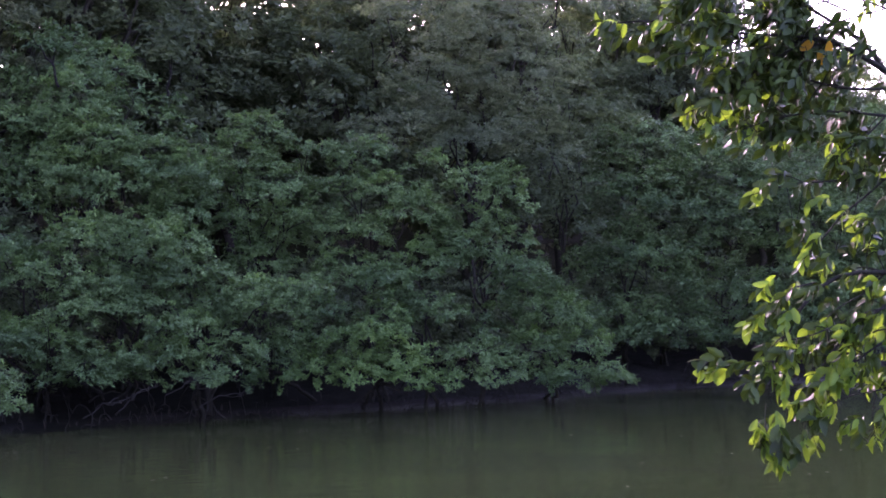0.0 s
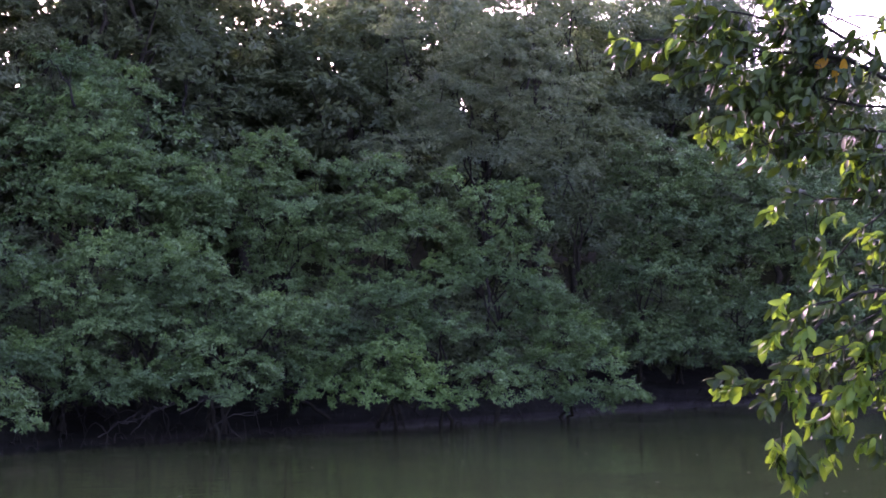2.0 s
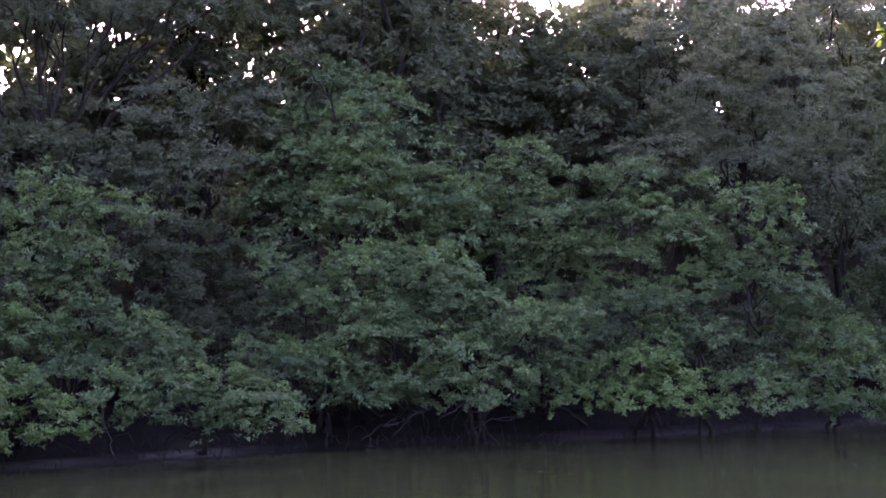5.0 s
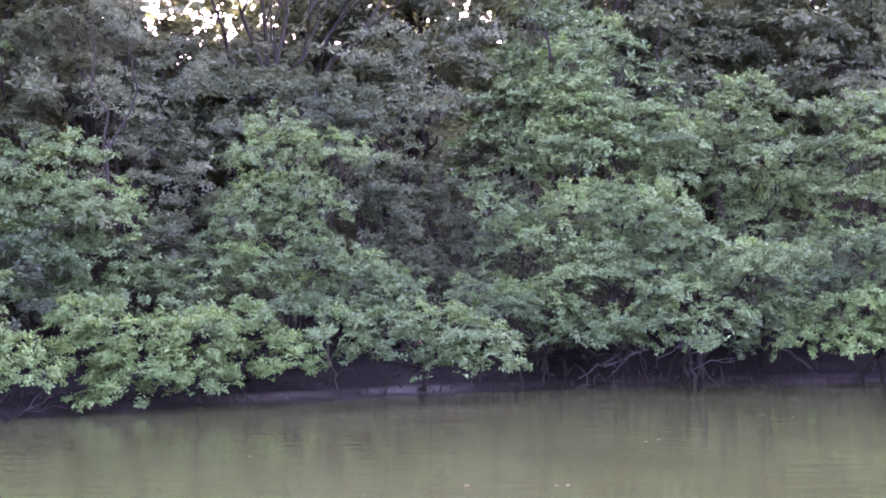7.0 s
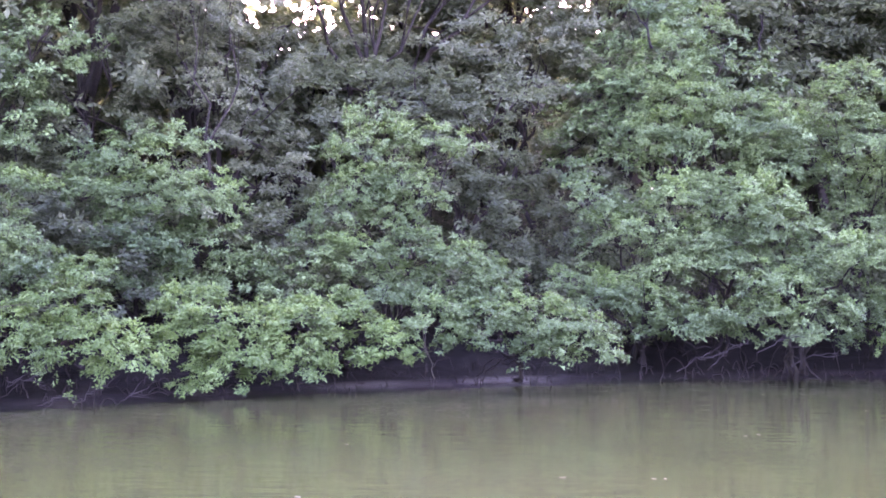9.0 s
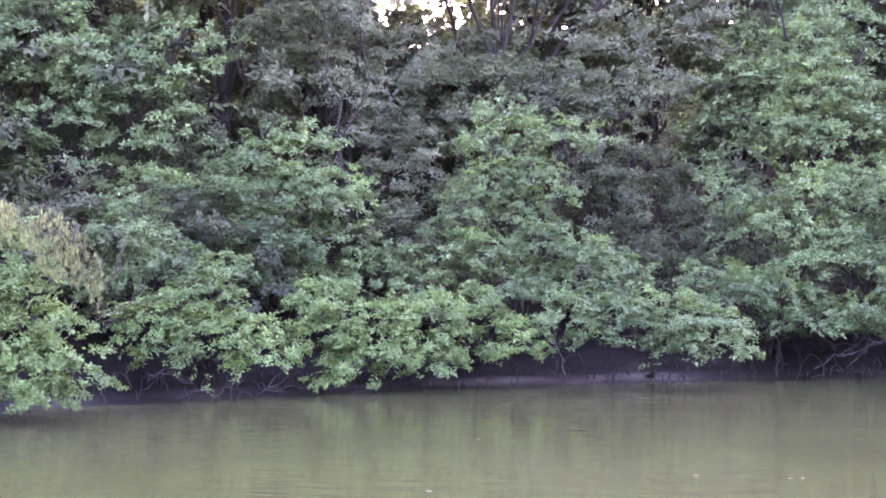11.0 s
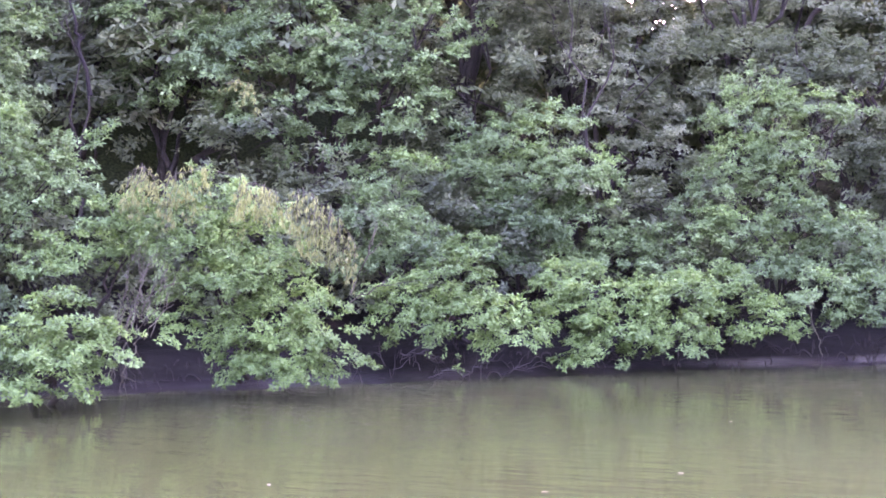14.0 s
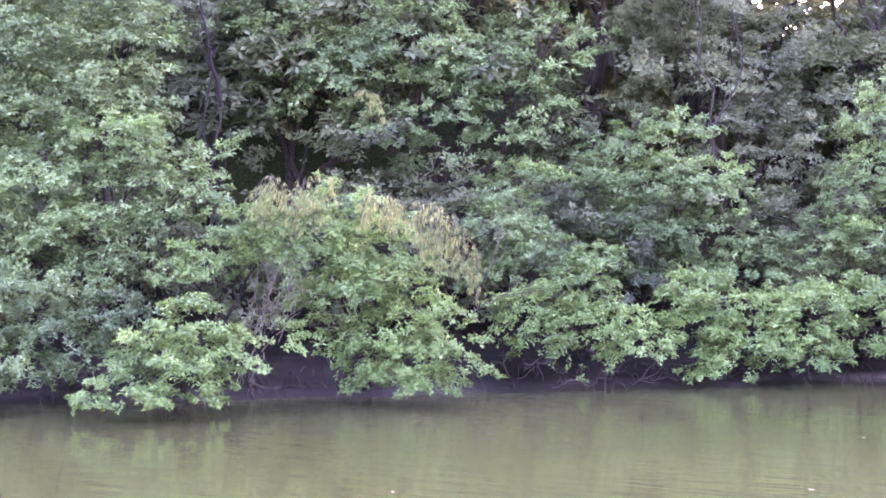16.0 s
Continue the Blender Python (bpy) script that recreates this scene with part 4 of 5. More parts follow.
# ---- the tree on the near bank ----
def blade(name, curl, fold, mat, wide=0.5):
    """One leaf a metre long along +y: folded at its midrib, curled, blunt-tipped."""
    s = np.array([0, 0.12, 0.35, 0.6, 0.82, 0.96, 1.0])
    w = np.array([0.03, 0.26, 0.46, 0.5, 0.34, 0.12, 0.01]) * wide
    z = -curl * s ** 2
    mid = np.stack([0 * s, s, z], 1)
    left, right = mid + np.stack([-w, 0 * w, w * fold], 1), mid + np.stack([w, 0 * w, w * fold], 1)
    verts = np.stack([left, mid, right], 1).reshape(-1, 3)
    q = [(3 * i + j, 3 * i + j + 1, 3 * i + j + 4, 3 * i + j + 3) for i in range(6) for j in (0, 1)]
    return mesh_of(name, verts, quads=q, mat=mat, smooth=True)


SHAPES = (0.12, 0.35, 0.47), (0.30, 0.55, 0.45), (0.05, 0.25, 0.49), (0.45, 0.65, 0.46), (0.2, 0.85, 0.43)
rng = np.random.default_rng(11)
BLADES = [blade("leaf", *v[:2], LEAF_NEAR, v[2]) for v in SHAPES]
YOUNG_BLADES = [blade("leaf", *v[:2], LEAF_YOUNG, v[2]) for v in SHAPES]
YELLOW_BLADE = blade("yellow_leaf", 0.15, 0.3, LEAF_YELLOW)
near_tree = new("riverside_tree")
near_tree.location = (5.3, 4.6, ground_z(5.3, 4.6))
tagged(near_tree, "broad-leaved tree with glossy sunlit leaves on the near bank", "tree")
trunk_pts = [(5.3, 4.6, ground_z(5.3, 4.6) - 0.1), (5.32, 4.62, 1.6), (5.28, 4.7, 2.6), (5.4, 4.75, 3.6), (5.5, 4.85, 4.8), (5.6, 5.0, 6.0)]
under("trunk", mesh_of("trunk", *tube(trunk_pts, (0.15, 0.12, 0.11, 0.095, 0.07, 0.04), 10), mat=BARK, smooth=True), near_tree)
leaf_count = [0]
spare = []


def leaf_at(p, way, size, mesh=None, young=False):
    """A leaf of the near tree at p; past some three hundred they go into one joined mesh."""
    way = unit(np.asarray(way, float))
    up = unit(np.array([rng.normal(0, 0.8), rng.normal(-0.1, 0.8), 0.55]))
    side = unit(np.cross(way, up))
    nor = np.cross(side, way)
    m = Matrix(((side[0], way[0], nor[0], p[0]), (side[1], way[1], nor[1], p[1]), (side[2], way[2], nor[2], p[2]), (0, 0, 0, 1))) @ Matrix.Diagonal((size, size, size, 1))
    me = mesh or (YOUNG_BLADES if young else BLADES)[rng.integers(len(BLADES))]
    if leaf_count[0] >= 310 and mesh is None:
        spare.append((me, m))
        return
    leaf_count[0] += 1
    ob = new("leaf" if mesh is None else "yellow_leaf", me)
    ob.parent = near_tree
    ob.matrix_basis = Matrix.Translation(-near_tree.location) @ m


def twig(pts, r0, r1, leaves=0, bare=0.15, size=0.072, name="twig", young=0.45):
    """A woody stem through pts, with alternate leaves from the share bare onward and a tuft at its tip."""
    pts = np.asarray(pts, float)
    s = np.r_[0, np.cumsum(np.linalg.norm(np.diff(pts, axis=0), axis=1))]
    t = np.linspace(0, s[-1], 14)
    line = np.stack([np.interp(t, s, pts[:, k]) for k in range(3)], 1)
    for _ in range(2):
        line[1:-1] = (line[:-2] + 2 * line[1:-1] + line[2:]) / 4
    stalks = []
    under(name, mesh_of(name, *tube(line, np.linspace(r0, r1, 14), 6), mat=BARK, smooth=True), near_tree)
    for k in range(max(int(leaves / 1.9), 1) if leaves else 0):
        f = 1.0 if k == 0 else bare + (1 - bare) * rng.random() ** 0.8
        i = min(int(f * 13), 12)
        along = unit(line[i + 1] - line[i])
        out = unit(np.cross(along, rng.normal(0, 1, 3))) * rng.uniform(0.02, 0.16) * (k > 0)
        p = line[i] + (line[i + 1] - line[i]) * (f * 13 - i) + out + (0, 0, -0.03 * (k > 0))
        if k:
            stalks.append(tube(bend(line[i], p, 0.01, 0.03, 4), np.linspace(r1, r1 * 0.5, 4), 4))
        turn = rng.uniform(0, 2 * np.pi)
        u = unit(np.cross(along, (0.1, 0.3, 0.9)))
        v = np.cross(along, u)
        fresh = rng.random() < young or k == 0      # a tuft of young leaves, thin enough to glow, with sunlight in their colour
        for j in range(rng.integers(6, 10)):
            a = turn + j * 2.4
            way = along * rng.uniform(0.1, 0.8) + (u * math.cos(a) + v * math.sin(a)) * rng.uniform(0.6, 1.0) + np.array([-0.1, 0, -0.6])
            leaf_at(p - along * 0.012 * j, way, size * rng.uniform(0.7, 1.25), young=fresh and rng.random() < 0.85)
    for v, q in stalks:
        under("leaf_stalk", mesh_of("leaf_stalk", v, quads=q, mat=BARK), near_tree)
    return line


# upper boughs get few bright leaves, so dark leaf colour supplies their shade
twig([(4.93, 4.389, 3.086), (4.492, 4.559, 3.352), (4.087, 4.663, 3.609), (3.914, 4.678, 3.731), (3.718, 4.709, 3.769), (3.439, 4.794, 3.764)], 0.026, 0.006, 24, 0.7, name='limb', young=0.08)
twig([(4.087, 4.663, 3.609), (4.036, 4.707, 3.732), (3.896, 4.693, 3.798), (3.781, 4.787, 3.901), (3.622, 4.784, 3.992)], 0.014, 0.005, 18, 0.6, young=0.08)
twig([(3.439, 4.794, 3.764), (3.274, 4.908, 3.806), (3.007, 4.96, 3.833), (2.808, 5.075, 3.816)], 0.006, 0.003, 37, 0.05, young=0.08)
twig([(3.718, 4.709, 3.769), (3.538, 4.722, 3.659), (3.375, 4.839, 3.539), (3.131, 4.883, 3.39)], 0.006, 0.003, 43, 0.1, young=0.08)
twig([(3.439, 4.794, 3.764), (3.258, 4.798, 3.678), (3.112, 4.894, 3.673), (3.027, 4.948, 3.651)], 0.005, 0.002, 23, 0.1, young=0.08)
twig([(3.64, 4.77, 3.833), (3.499, 4.874, 3.949), (3.276, 4.907, 3.976), (3.125, 5.004, 3.932)], 0.006, 0.003, 37, 0.1, young=0.08)
twig([(3.898, 4.692, 3.89), (3.742, 4.817, 3.998), (3.5, 4.873, 4.055)], 0.006, 0.003, 23, 0.1, young=0.08)
twig([(4.46, 4.59, 3.568), (4.085, 4.664, 3.535), (3.893, 4.697, 3.523), (3.676, 4.742, 3.569), (3.516, 4.862, 3.644)], 0.01, 0.004, 40, 0.2, young=0.08)
twig([(4.492, 4.559, 3.352), (4.084, 4.665, 3.411), (3.834, 4.745, 3.435), (3.594, 4.804, 3.404), (3.373, 4.841, 3.319)], 0.01, 0.003, 43, 0.2, young=0.08)
twig([(4.084, 4.665, 3.411), (4.03, 4.712, 3.336), (3.889, 4.7, 3.249), (3.83, 4.748, 3.186)], 0.006, 0.003, 20, 0.1, young=0.08)
twig([(4.556, 4.495, 3.083), (4.079, 4.669, 3.122), (3.849, 4.733, 3.107), (3.63, 4.777, 3.091), (3.43, 4.8, 3.034)], 0.009, 0.003, 28, 0.3)
twig([(4.079, 4.669, 3.122), (4.007, 4.731, 3.034), (3.866, 4.719, 2.95), (3.724, 4.704, 2.817), (3.665, 4.75, 2.741)], 0.006, 0.003, 20, 0.2)
twig([(4.92, 4.4, 2.482), (4.481, 4.57, 2.64), (4.073, 4.674, 2.687), (3.881, 4.706, 2.709), (3.712, 4.714, 2.638), (3.562, 4.703, 2.486), (3.521, 4.734, 2.284)], 0.02, 0.005, 26, 0.45, name='limb')
twig([(3.712, 4.714, 2.638), (3.564, 4.702, 2.612), (3.464, 4.776, 2.486), (3.403, 4.82, 2.435)], 0.005, 0.002, 14, 0.2)
twig([(3.521, 4.734, 2.284), (3.363, 4.725, 2.287), (3.263, 4.795, 2.261), (3.181, 4.85, 2.248)], 0.005, 0.002, 20, 0.1)
twig([(3.562, 4.703, 2.486), (3.501, 4.749, 2.259), (3.4, 4.699, 2.039), (3.436, 4.673, 1.843)], 0.006, 0.002, 26, 0.2)
twig([(4.475, 4.434, 2.483), (4.071, 4.676, 2.536), (3.859, 4.724, 2.459), (3.68, 4.739, 2.383), (3.581, 4.814, 2.37)], 0.008, 0.003, 26, 0.15)
twig([(4.071, 4.676, 2.536), (3.877, 4.709, 2.407), (3.717, 4.71, 2.256), (3.676, 4.742, 2.078), (3.593, 4.679, 1.91)], 0.007, 0.002, 32, 0.15)
twig([(4.408, 4.501, 2.483), (4.069, 4.678, 2.38), (3.894, 4.695, 2.279), (3.835, 4.743, 2.15), (3.617, 4.787, 2.077)], 0.008, 0.002, 32, 0.1)
twig([(4.44, 4.47, 2.329), (4.066, 4.68, 2.225), (4.012, 4.727, 2.069), (3.964, 4.637, 1.924)], 0.007, 0.002, 24, 0.2)
twig([(4.073, 4.674, 2.687), (4.001, 4.737, 2.588), (3.841, 4.739, 2.523), (3.781, 4.787, 2.433)], 0.006, 0.002, 18, 0.2)
twig([(4.008, 4.73, 2.706), (4.013, 4.726, 2.797), (4.039, 4.704, 2.888)], 0.004, 0.002, 5, 0.5)
twig([(4.288, 4.615, 3.8), (4.198, 4.698, 3.917), (4.049, 4.695, 3.984), (4.019, 4.721, 3.907)], 0.006, 0.003, 5, 0.5, young=0.08)
twig([(4.29, 4.613, 3.96), (4.091, 4.659, 3.913), (3.858, 4.725, 3.841), (3.639, 4.77, 3.78)], 0.007, 0.003, 12, 0.7, young=0.08)
twig([(3.858, 4.725, 3.841), (3.678, 4.74, 3.738), (3.538, 4.846, 3.722), (3.335, 4.867, 3.619)], 0.006, 0.003, 40, 0.05, young=0.08)
twig([(4.091, 4.659, 3.913), (3.963, 4.768, 3.993), (3.781, 4.787, 3.928), (3.539, 4.845, 3.867), (3.373, 4.962, 3.905)], 0.006, 0.003, 30, 0.4, young=0.08)
twig([(3.538, 4.722, 3.659), (3.437, 4.796, 3.588), (3.333, 4.868, 3.503), (3.214, 4.828, 3.361)], 0.005, 0.002, 29, 0.1, young=0.08)
twig([(3.834, 4.745, 3.435), (3.735, 4.823, 3.388), (3.553, 4.835, 3.354), (3.472, 4.893, 3.384)], 0.005, 0.002, 23, 0.1, young=0.08)
twig([(4.281, 4.622, 3.323), (4.082, 4.666, 3.319), (3.991, 4.744, 3.285), (3.832, 4.746, 3.291)], 0.006, 0.002, 26, 0.1, young=0.08)
twig([(4.265, 4.637, 2.275), (4.065, 4.681, 2.148), (3.873, 4.713, 2.125), (3.776, 4.791, 2.046)], 0.006, 0.002, 22, 0.1)
twig([(4.267, 4.635, 2.405), (4.055, 4.69, 2.432), (3.876, 4.71, 2.356), (3.799, 4.773, 2.278)], 0.006, 0.002, 22, 0.1)


NEAR_UP, NEAR_LOW = (4.93, 4.389, 3.086), (4.92, 4.40, 2.482)
def finish_near_tree():
    """The stems that tie the boughs to the trunk, the yellowed leaves and the joined rest of the foliage."""
    for a, b, r in (((5.36, 4.72, 3.3), NEAR_UP, 0.045), ((5.3, 4.68, 2.4), NEAR_LOW, 0.04)):
        under("limb", mesh_of("limb", *tube(bend(a, b, 0.05, 0.05), np.linspace(r, 0.024, 7), 7), mat=BARK, smooth=True), near_tree)
    for name, old, mat in (("foliage", LEAF_NEAR, LEAF_NEAR_ALL), ("young_foliage", LEAF_YOUNG, LEAF_YOUNG_ALL)):
        vs, qs, n = [], [], 0
        for me, m in spare:
            if me.materials[0] != old:
                continue
            co = np.empty(len(me.vertices) * 3, np.float32)
            me.vertices.foreach_get("co", co)
            co = co.reshape(-1, 3) @ np.array(m.to_3x3()).T + np.array(m.translation)
            vs.append(co)
            qs.append(np.array([list(p.vertices) for p in me.polygons]) + n)
            n += len(co)
        if vs:
            under(name, mesh_of(name, np.concatenate(vs), quads=np.concatenate(qs), mat=mat, smooth=True), near_tree)


finish_near_tree()
# unseen upper crown and its limbs, added to shade the boughs below
c, r, o = pads([(3.4, 6.9, 5.75, 1.2, 0.7), (4.7, 6.6, 5.8, 1.2, 0.75), (5.6, 5.4, 5.9, 1.4, 0.9), (2.6, 6.5, 6.1, 1.0, 0.6)], 0.35)
b, d = twig_ends(c, r, o, 16)
under("crown", leaf_mesh("crown", b, d, 0.09, 6, LEAF_NEAR_ALL, wide=0.5, fine=True), near_tree)
for a, b in (((5.5, 4.85, 4.8), (3.4, 6.9, 5.6)), ((5.5, 4.85, 4.8), (4.7, 6.6, 5.7)), ((3.9, 6.6, 5.5), (2.6, 6.5, 6.0))):
    under("limb", mesh_of("limb", *tube(bend(a, b, 0.2, 0.05), np.linspace(0.04, 0.015, 7), 6), mat=BARK, smooth=True), near_tree)
for p, w in (((3.765, 4.672, 3.70), (-0.1, 0, -1)), ((3.735, 4.695, 3.70), (0.3, 0, -1)), ((3.717, 4.71, 3.74), (-0.8, 0, -0.5)), ((3.77, 4.67, 3.74), (0.1, 0.2, -0.9))):
    leaf_at(np.array(p), w, 0.085, YELLOW_BLADE)


# ---- dry vines, bare branches and drift ----
def dry_vine(label, start, end, arch, drop, strands):
    """Withered creeper: an arched stem with strings of dry leaves hanging from it."""
    top = new("dry_vine")
    top.location = start
    tagged(top, label, "vine")
    line = bend(start, end, arch, 0.06, 12)
    under("stem", mesh_of("stem", *tube(line, np.linspace(0.009, 0.004, 12), 5), mat=BARK_PALE, smooth=True), top)
    base, axis = [], []
    for k in range(int(strands * 0.8)):
        p = line[rng.integers(1, 12)] + rng.normal(0, 0.06, 3)
        length = drop * rng.uniform(0.45, 1.1)
        e = p + np.array([rng.normal(0, 0.12), rng.normal(-0.1, 0.1), -length])
        s = bend(p, e, 0, 0.07, 6)
        under("strand", mesh_of("strand", *tube(s, np.linspace(0.006, 0.002, 6), 4), mat=BARK_PALE), top)
        for q in range(10):
            f = rng.random()
            base.append(p + (e - p) * f + rng.normal(0, 0.05, 3))
            axis.append((rng.normal(0, 0.3), rng.normal(-0.2, 0.3), -1.0))
    under("dry_leaves", leaf_mesh("dry_leaves", np.array(base), unit(np.array(axis)), 0.112, 4, LEAF_DRY, spread=(10, 50), droop=0.5, wide=0.18), top)


def bare_branch(label, pts, radius, forks=4, mat=None):
    """A leafless branch with a few side twigs."""
    pts = np.asarray(pts, float)
    top = new("bare_branch")
    top.location = pts[0]
    tagged(top, label, "branch")
    s = np.linspace(0, len(pts) - 1, 12)
    line = np.stack([np.interp(s, np.arange(len(pts)), pts[:, k]) for k in range(3)], 1) + np.r_[np.zeros((1, 3)), rng.normal(0, 0.025, (11, 3))]
    under("stem", mesh_of("stem", *tube(line, np.linspace(radius * 0.75, radius * 0.25, 12), 6), mat=mat or BARK_PALE, smooth=True), top)
    for k in range(forks):
        i = rng.integers(3, 11)
        e = line[i] + unit(line[-1] - line[0]) * rng.uniform(0.2, 0.5) + rng.normal(0, 0.18, 3)
        e[2] = max(e[2], 0.03)
        under("side_twig", mesh_of("side_twig", *tube(bend(line[i], e, 0, 0.1, 5), np.linspace(radius * 0.5, radius * 0.15, 5), 4), mat=mat or BARK_PALE), top)


def floating_leaf(x, y, turn):
    ob = new("floating_leaf", FLOAT)
    ob.matrix_basis = pose(x, y, 0.006, 0, 0, turn) @ Matrix.Diagonal((0.085, 0.085, 0.04, 1))
    tagged(ob, "small pale fallen leaf drifting on the water", "leaf", "drifting leaves")


FLOAT = blade("floating_leaf", 0.1, 0.2, leaf_material("bleached_leaf", (0.13, 0.125, 0.08), (0.18, 0.17, 0.115), (0.23, 0.22, 0.15), (0.2, 0.2, 0.13), single=True))


def root_tangle():
    """Thin roots, stubs and twigs standing and lying all along the muddy water's edge."""
    bits = []
    for x, y in along_bank(-22, 30, 0.085, 0.75, 0.85):
        z = ground_z(x, y)
        if rng.random() < 0.45:
            e = (x + rng.normal(0, 0.05), y + rng.normal(0, 0.05), z + rng.uniform(0.06, 0.28))
            pts = bend((x, y, z - 0.05), e, 0, 0.08, 4)
        else:
            w = unit(rng.normal(0, 1, 3)) * rng.uniform(0.15, 0.55)
            e = (x + w[0], y + w[1] * 0.6, 0)
            pts = bend((x, y, z), (e[0], e[1], max(ground_z(e[0], e[1]), -0.02)), rng.uniform(0.02, 0.22), 0.16, 5)
        bits.append(tube(pts, np.linspace(0.013, 0.006, len(pts)) * rng.uniform(0.6, 1.6), 4))
    v, q = join(bits)
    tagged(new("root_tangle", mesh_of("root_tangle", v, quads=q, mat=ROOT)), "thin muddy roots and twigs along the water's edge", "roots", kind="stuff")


root_tangle()

dry_vine("withered tan creeper hanging over a mangrove bush", (-11.69, 16.60, 3.40), (-11.17, 16.61, 3.39), 0.3, 0.7, 14)
dry_vine("withered tan creeper hanging over a mangrove bush", (-11.27, 16.67, 3.27), (-9.86, 17.10, 3.38), 0.32, 0.75, 24)
dry_vine("withered tan creeper hanging over a mangrove bush", (-9.99, 17.24, 3.39), (-9.32, 17.28, 3.03), 0.15, 0.5, 14)
dry_vine("withered tan creeper hanging over a mangrove bush", (-9.47, 17.65, 3.17), (-8.75, 17.59, 3.03), 0.15, 0.95, 20)
dry_vine("withered tan creeper hanging over a mangrove bush", (-9.06, 17.64, 2.94), (-8.32, 17.79, 2.41), 0.25, 0.9, 24)
dry_vine("withered tan creeper hanging over a mangrove bush", (-12.89, 21.54, 5.60), (-12.33, 21.64, 5.58), 0.05, 0.45, 8)
bare_branch("pale leafless branch among the mangrove leaves", [(-8.80, 18.51, 1.68), (-8.52, 18.43, 2.14), (-8.30, 18.33, 2.50), (-8.25, 18.35, 2.90)], 0.022, 3, None)
bare_branch("thin pale leafless branch among the mangrove leaves", [(-8.73, 18.34, 1.55), (-8.20, 18.27, 1.83), (-7.87, 18.31, 2.14)], 0.014, 3, None)
bare_branch("grey leafless stem of a dying bush", [(-11.70, 16.36, 1.04), (-11.38, 16.48, 1.73), (-11.16, 16.51, 2.43)], 0.017, 4, None)
bare_branch("grey leafless stem of a dying bush", [(-11.52, 16.49, 0.95), (-11.20, 16.59, 1.56), (-10.99, 16.62, 2.17)], 0.017, 4, None)
bare_branch("grey leafless stem of a dying bush", [(-11.59, 16.44, 1.12), (-11.38, 16.48, 1.61), (-11.28, 16.43, 2.09)], 0.017, 4, None)
bare_branch("grey leafless stem of a dying bush", [(-11.39, 16.58, 1.03), (-11.08, 16.68, 1.47), (-10.88, 16.69, 1.91)], 0.017, 4, None)
bare_branch("grey leafless stem hanging to the water", [(-11.88, 16.83, 0.96), (-11.94, 16.54, 0.58), (-12.09, 16.31, 0.16)], 0.02, 3, None)
bare_branch("grey leafless stem hanging to the water", [(-11.82, 16.99, 0.9), (-11.89, 16.7, 0.48), (-11.87, 16.59, 0.16)], 0.016, 3, None)
bare_branch("thin grey leafless stem of a dying bush", [(-11.51, 16.08, 1.22), (-11.37, 16.18, 1.72), (-11.14, 16.33, 2.21)], 0.011, 3, None)
bare_branch("thin grey leafless stem of a dying bush", [(-11.51, 16.08, 1.16), (-11.41, 16.15, 1.81), (-11.23, 16.27, 2.47)], 0.011, 3, None)
bare_branch("thin grey leafless stem of a dying bush", [(-11.19, 16.3, 1.26), (-11.11, 16.36, 1.76), (-10.94, 16.47, 2.25)], 0.011, 3, None)
bare_branch("thin grey leafless stem of a dying bush", [(-11.34, 16.2, 1.1), (-11.21, 16.29, 1.54), (-10.99, 16.44, 1.98)], 0.011, 3, None)
bare_branch("thin grey leafless stem of a dying bush", [(-11.41, 16.15, 1.08), (-11.29, 16.23, 1.73), (-11.07, 16.38, 2.38)], 0.011, 3, None)
bare_branch("thin grey leafless stem of a dying bush", [(-11.55, 16.05, 0.97), (-11.48, 16.1, 1.67), (-11.33, 16.21, 2.37)], 0.011, 3, None)
bare_branch("thin grey leafless stem of a dying bush", [(-11.11, 16.35, 1.1), (-11.02, 16.42, 1.59), (-10.83, 16.54, 2.09)], 0.011, 3, None)
bare_branch("muddy fallen twig at the water's edge", [(-8.63, 19.8, 0.24), (-8.44, 19.77, 0.54), (-8.28, 19.84, 0.68)], 0.016, 3, ROOT)
bare_branch("muddy fallen twig at the water's edge", [(-8.46, 19.77, 0.63), (-8.11, 19.8, 0.65), (-7.81, 19.93, 0.49)], 0.016, 3, ROOT)
bare_branch("muddy fallen twig at the water's edge", [(-7.66, 20.62, 0.12), (-7.4, 20.61, 0.37), (-7.17, 20.69, 0.44)], 0.016, 3, ROOT)
bare_branch("muddy fallen twig at the water's edge", [(-8.1, 20.13, 0.2), (-7.73, 20.17, 0.35), (-7.39, 20.3, 0.33)], 0.016, 3, ROOT)
bare_branch("muddy fallen twig at the water's edge", [(-7.12, 21.13, 0.13), (-6.85, 21.12, 0.31), (-6.62, 21.19, 0.32)], 0.016, 3, ROOT)
bare_branch("muddy fallen twig at the water's edge", [(-8.69, 19.34, 0.05), (-8.18, 19.45, 0.13), (-7.7, 19.64, 0.05)], 0.016, 3, ROOT)
bare_branch("thin upright dead stem on the mud", [(-2.05, 25.32, 0.29), (-2.09, 25.21, 0.62), (-2.26, 25.1, 0.95)], 0.014, 2, None)
bare_branch("broken pale stick lodged in the leaves", [(12.24, 28.48, 1.54), (12.26, 28.04, 1.62), (12.29, 27.7, 1.68)], 0.022, 0, None)
bare_branch("muddy arching root at the water's edge", [(3.72, 27.75, 0.46), (4.14, 27.69, 0.88), (4.59, 27.82, 0.95)], 0.02, 3, ROOT)
bare_branch("muddy arching root at the water's edge", [(4.68, 27.61, 0.78), (5.27, 27.5, 1.12), (5.89, 27.58, 1.09)], 0.02, 3, ROOT)
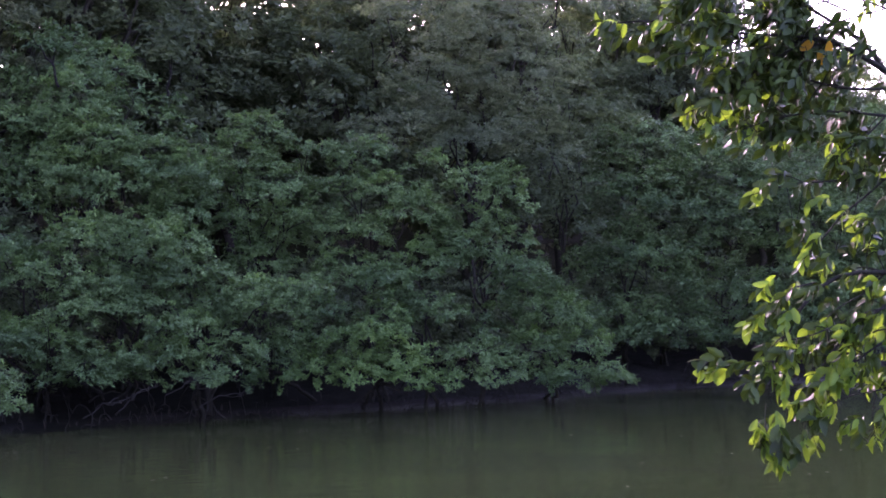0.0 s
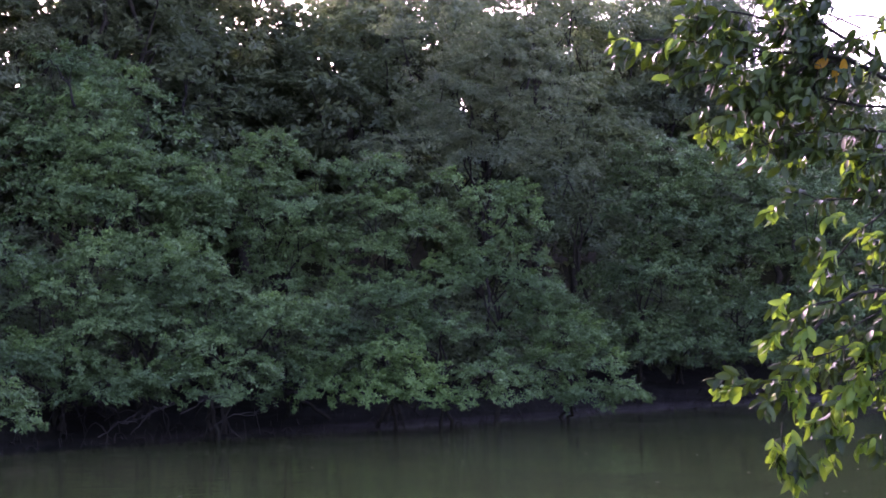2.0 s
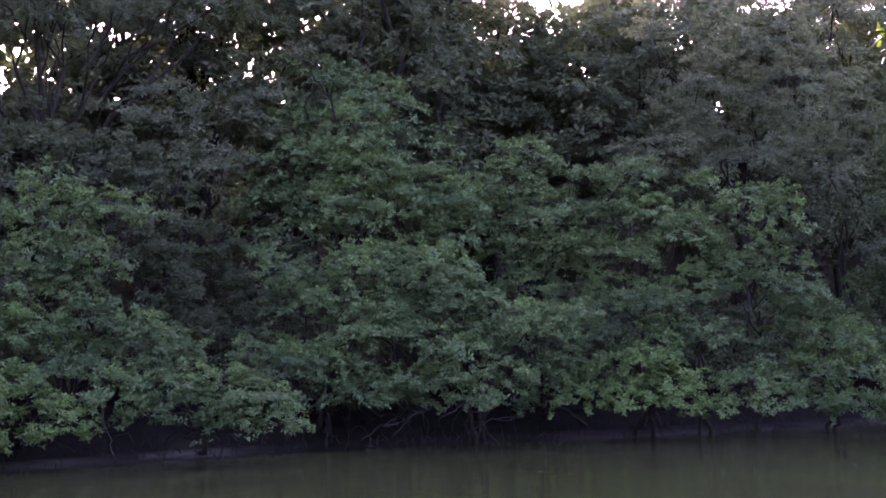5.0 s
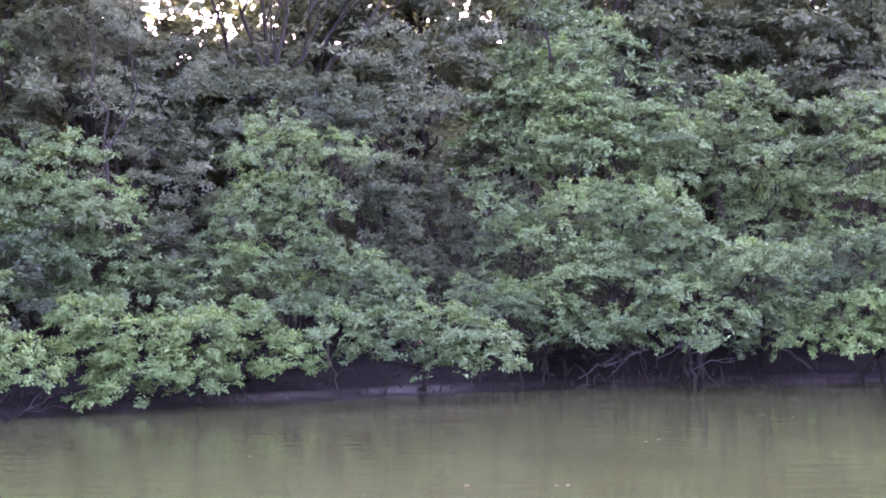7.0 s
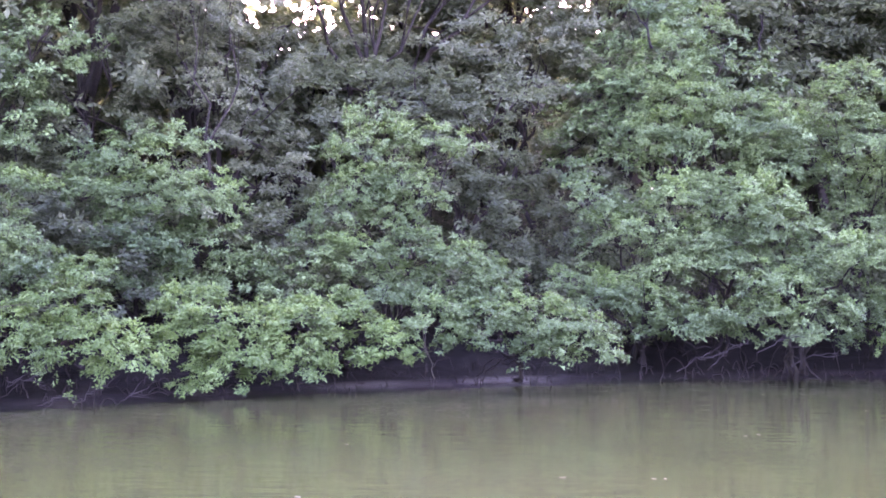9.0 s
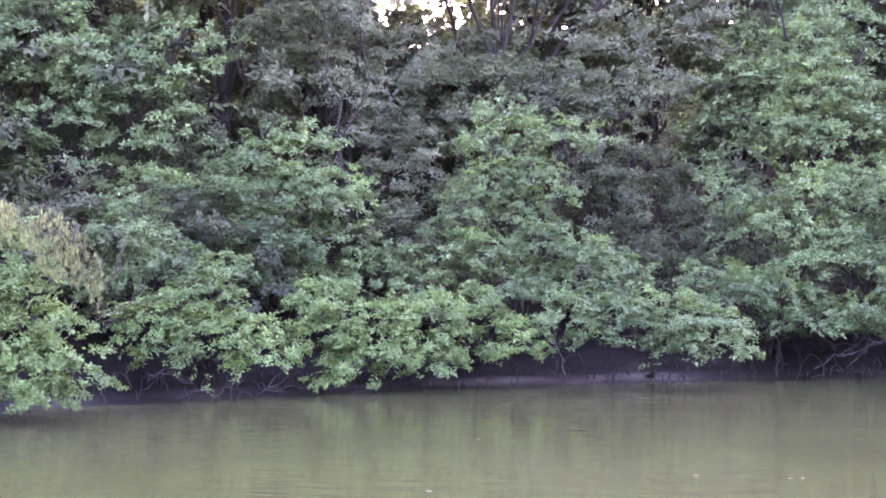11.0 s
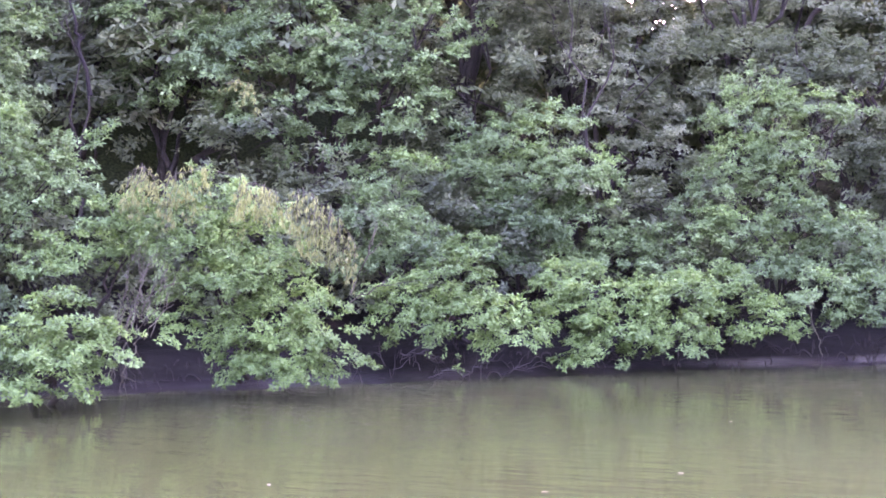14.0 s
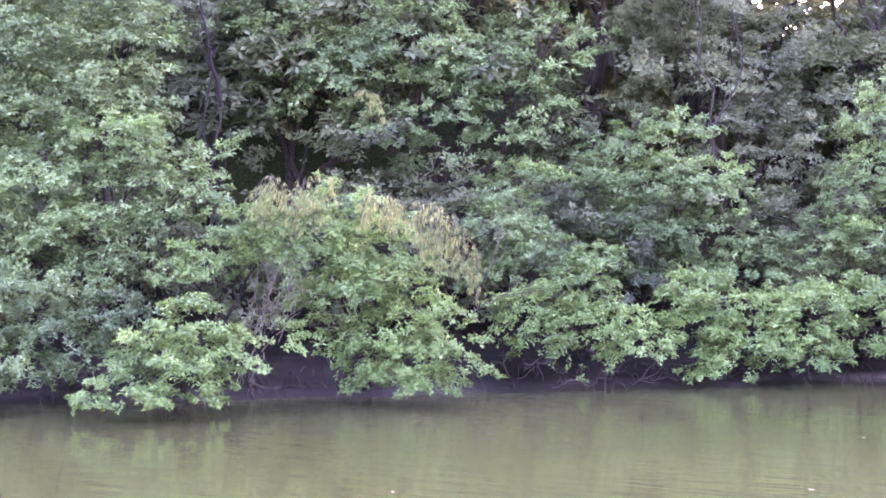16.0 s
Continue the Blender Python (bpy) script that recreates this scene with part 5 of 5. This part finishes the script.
bare_branch("muddy arching root at the water's edge", [(5.31, 27.7, 0.41), (5.83, 27.59, 0.75), (6.4, 27.67, 0.72)], 0.02, 3, ROOT)
bare_branch("muddy arching root at the water's edge", [(2.89, 26.84, 0.4), (3.3, 26.8, 0.69), (3.73, 26.94, 0.64)], 0.02, 3, ROOT)
bare_branch("dark forked trunk of a thin tree in the wood", [(-8.18, 30.43, 4.51), (-8.2, 30.42, 6.15), (-8.21, 30.42, 7.11), (-8.1, 30.45, 7.79), (-7.99, 30.48, 9.02)], 0.08, 3, BARK_SHADED)
bare_branch("dark limb of a thin tree in the wood", [(-8.2, 30.42, 7.0), (-7.88, 30.51, 7.51), (-7.49, 30.61, 7.84)], 0.05, 3, BARK_SHADED)
bare_branch("dark leaning trunk in the wood", [(-15.18, 20.39, 5.36), (-15.3, 20.3, 6.25), (-15.42, 20.22, 6.8), (-15.55, 20.12, 7.68)], 0.06, 2, BARK_SHADED)
bare_branch("dark curved limb among the leaves", [(2.68, 30.88, 7.84), (2.59, 30.89, 8.25), (2.37, 30.91, 8.6), (2.07, 30.93, 8.94)], 0.05, 1, BARK_SHADED)
bare_branch("thin dark trunk in the wood", [(5.92, 35.51, 7.79), (6.01, 35.49, 8.73), (6.1, 35.48, 9.68)], 0.06, 1, BARK_SHADED)
floating_leaf(12.25, 23.55, 216)
floating_leaf(11.09, 18.63, 60)
floating_leaf(9.36, 16.26, 189)
floating_leaf(14.22, 22.43, 155)
floating_leaf(13.32, 19.27, 100)
floating_leaf(12.65, 16.34, 290)
floating_leaf(4.53, 26.24, 300)
floating_leaf(15.44, 18.97, 350)
floating_leaf(13.15, 16.44, 60)
floating_leaf(9.33, 23.11, 285)
floating_leaf(5.89, 23.57, 244)
floating_leaf(6.31, 23.12, 248)
floating_leaf(3.41, 19.85, 85)
floating_leaf(-2.65, 17.80, 50)
floating_leaf(1.53, 15.42, 10)
floating_leaf(1.35, 15.40, 306)
floating_leaf(3.18, 19.61, 105)
floating_leaf(-3.64, 12.20, 80)
floating_leaf(-6.50, 11.65, 215)
floating_leaf(-2.64, 13.70, 250)
floating_leaf(0.34, 15.38, 80)
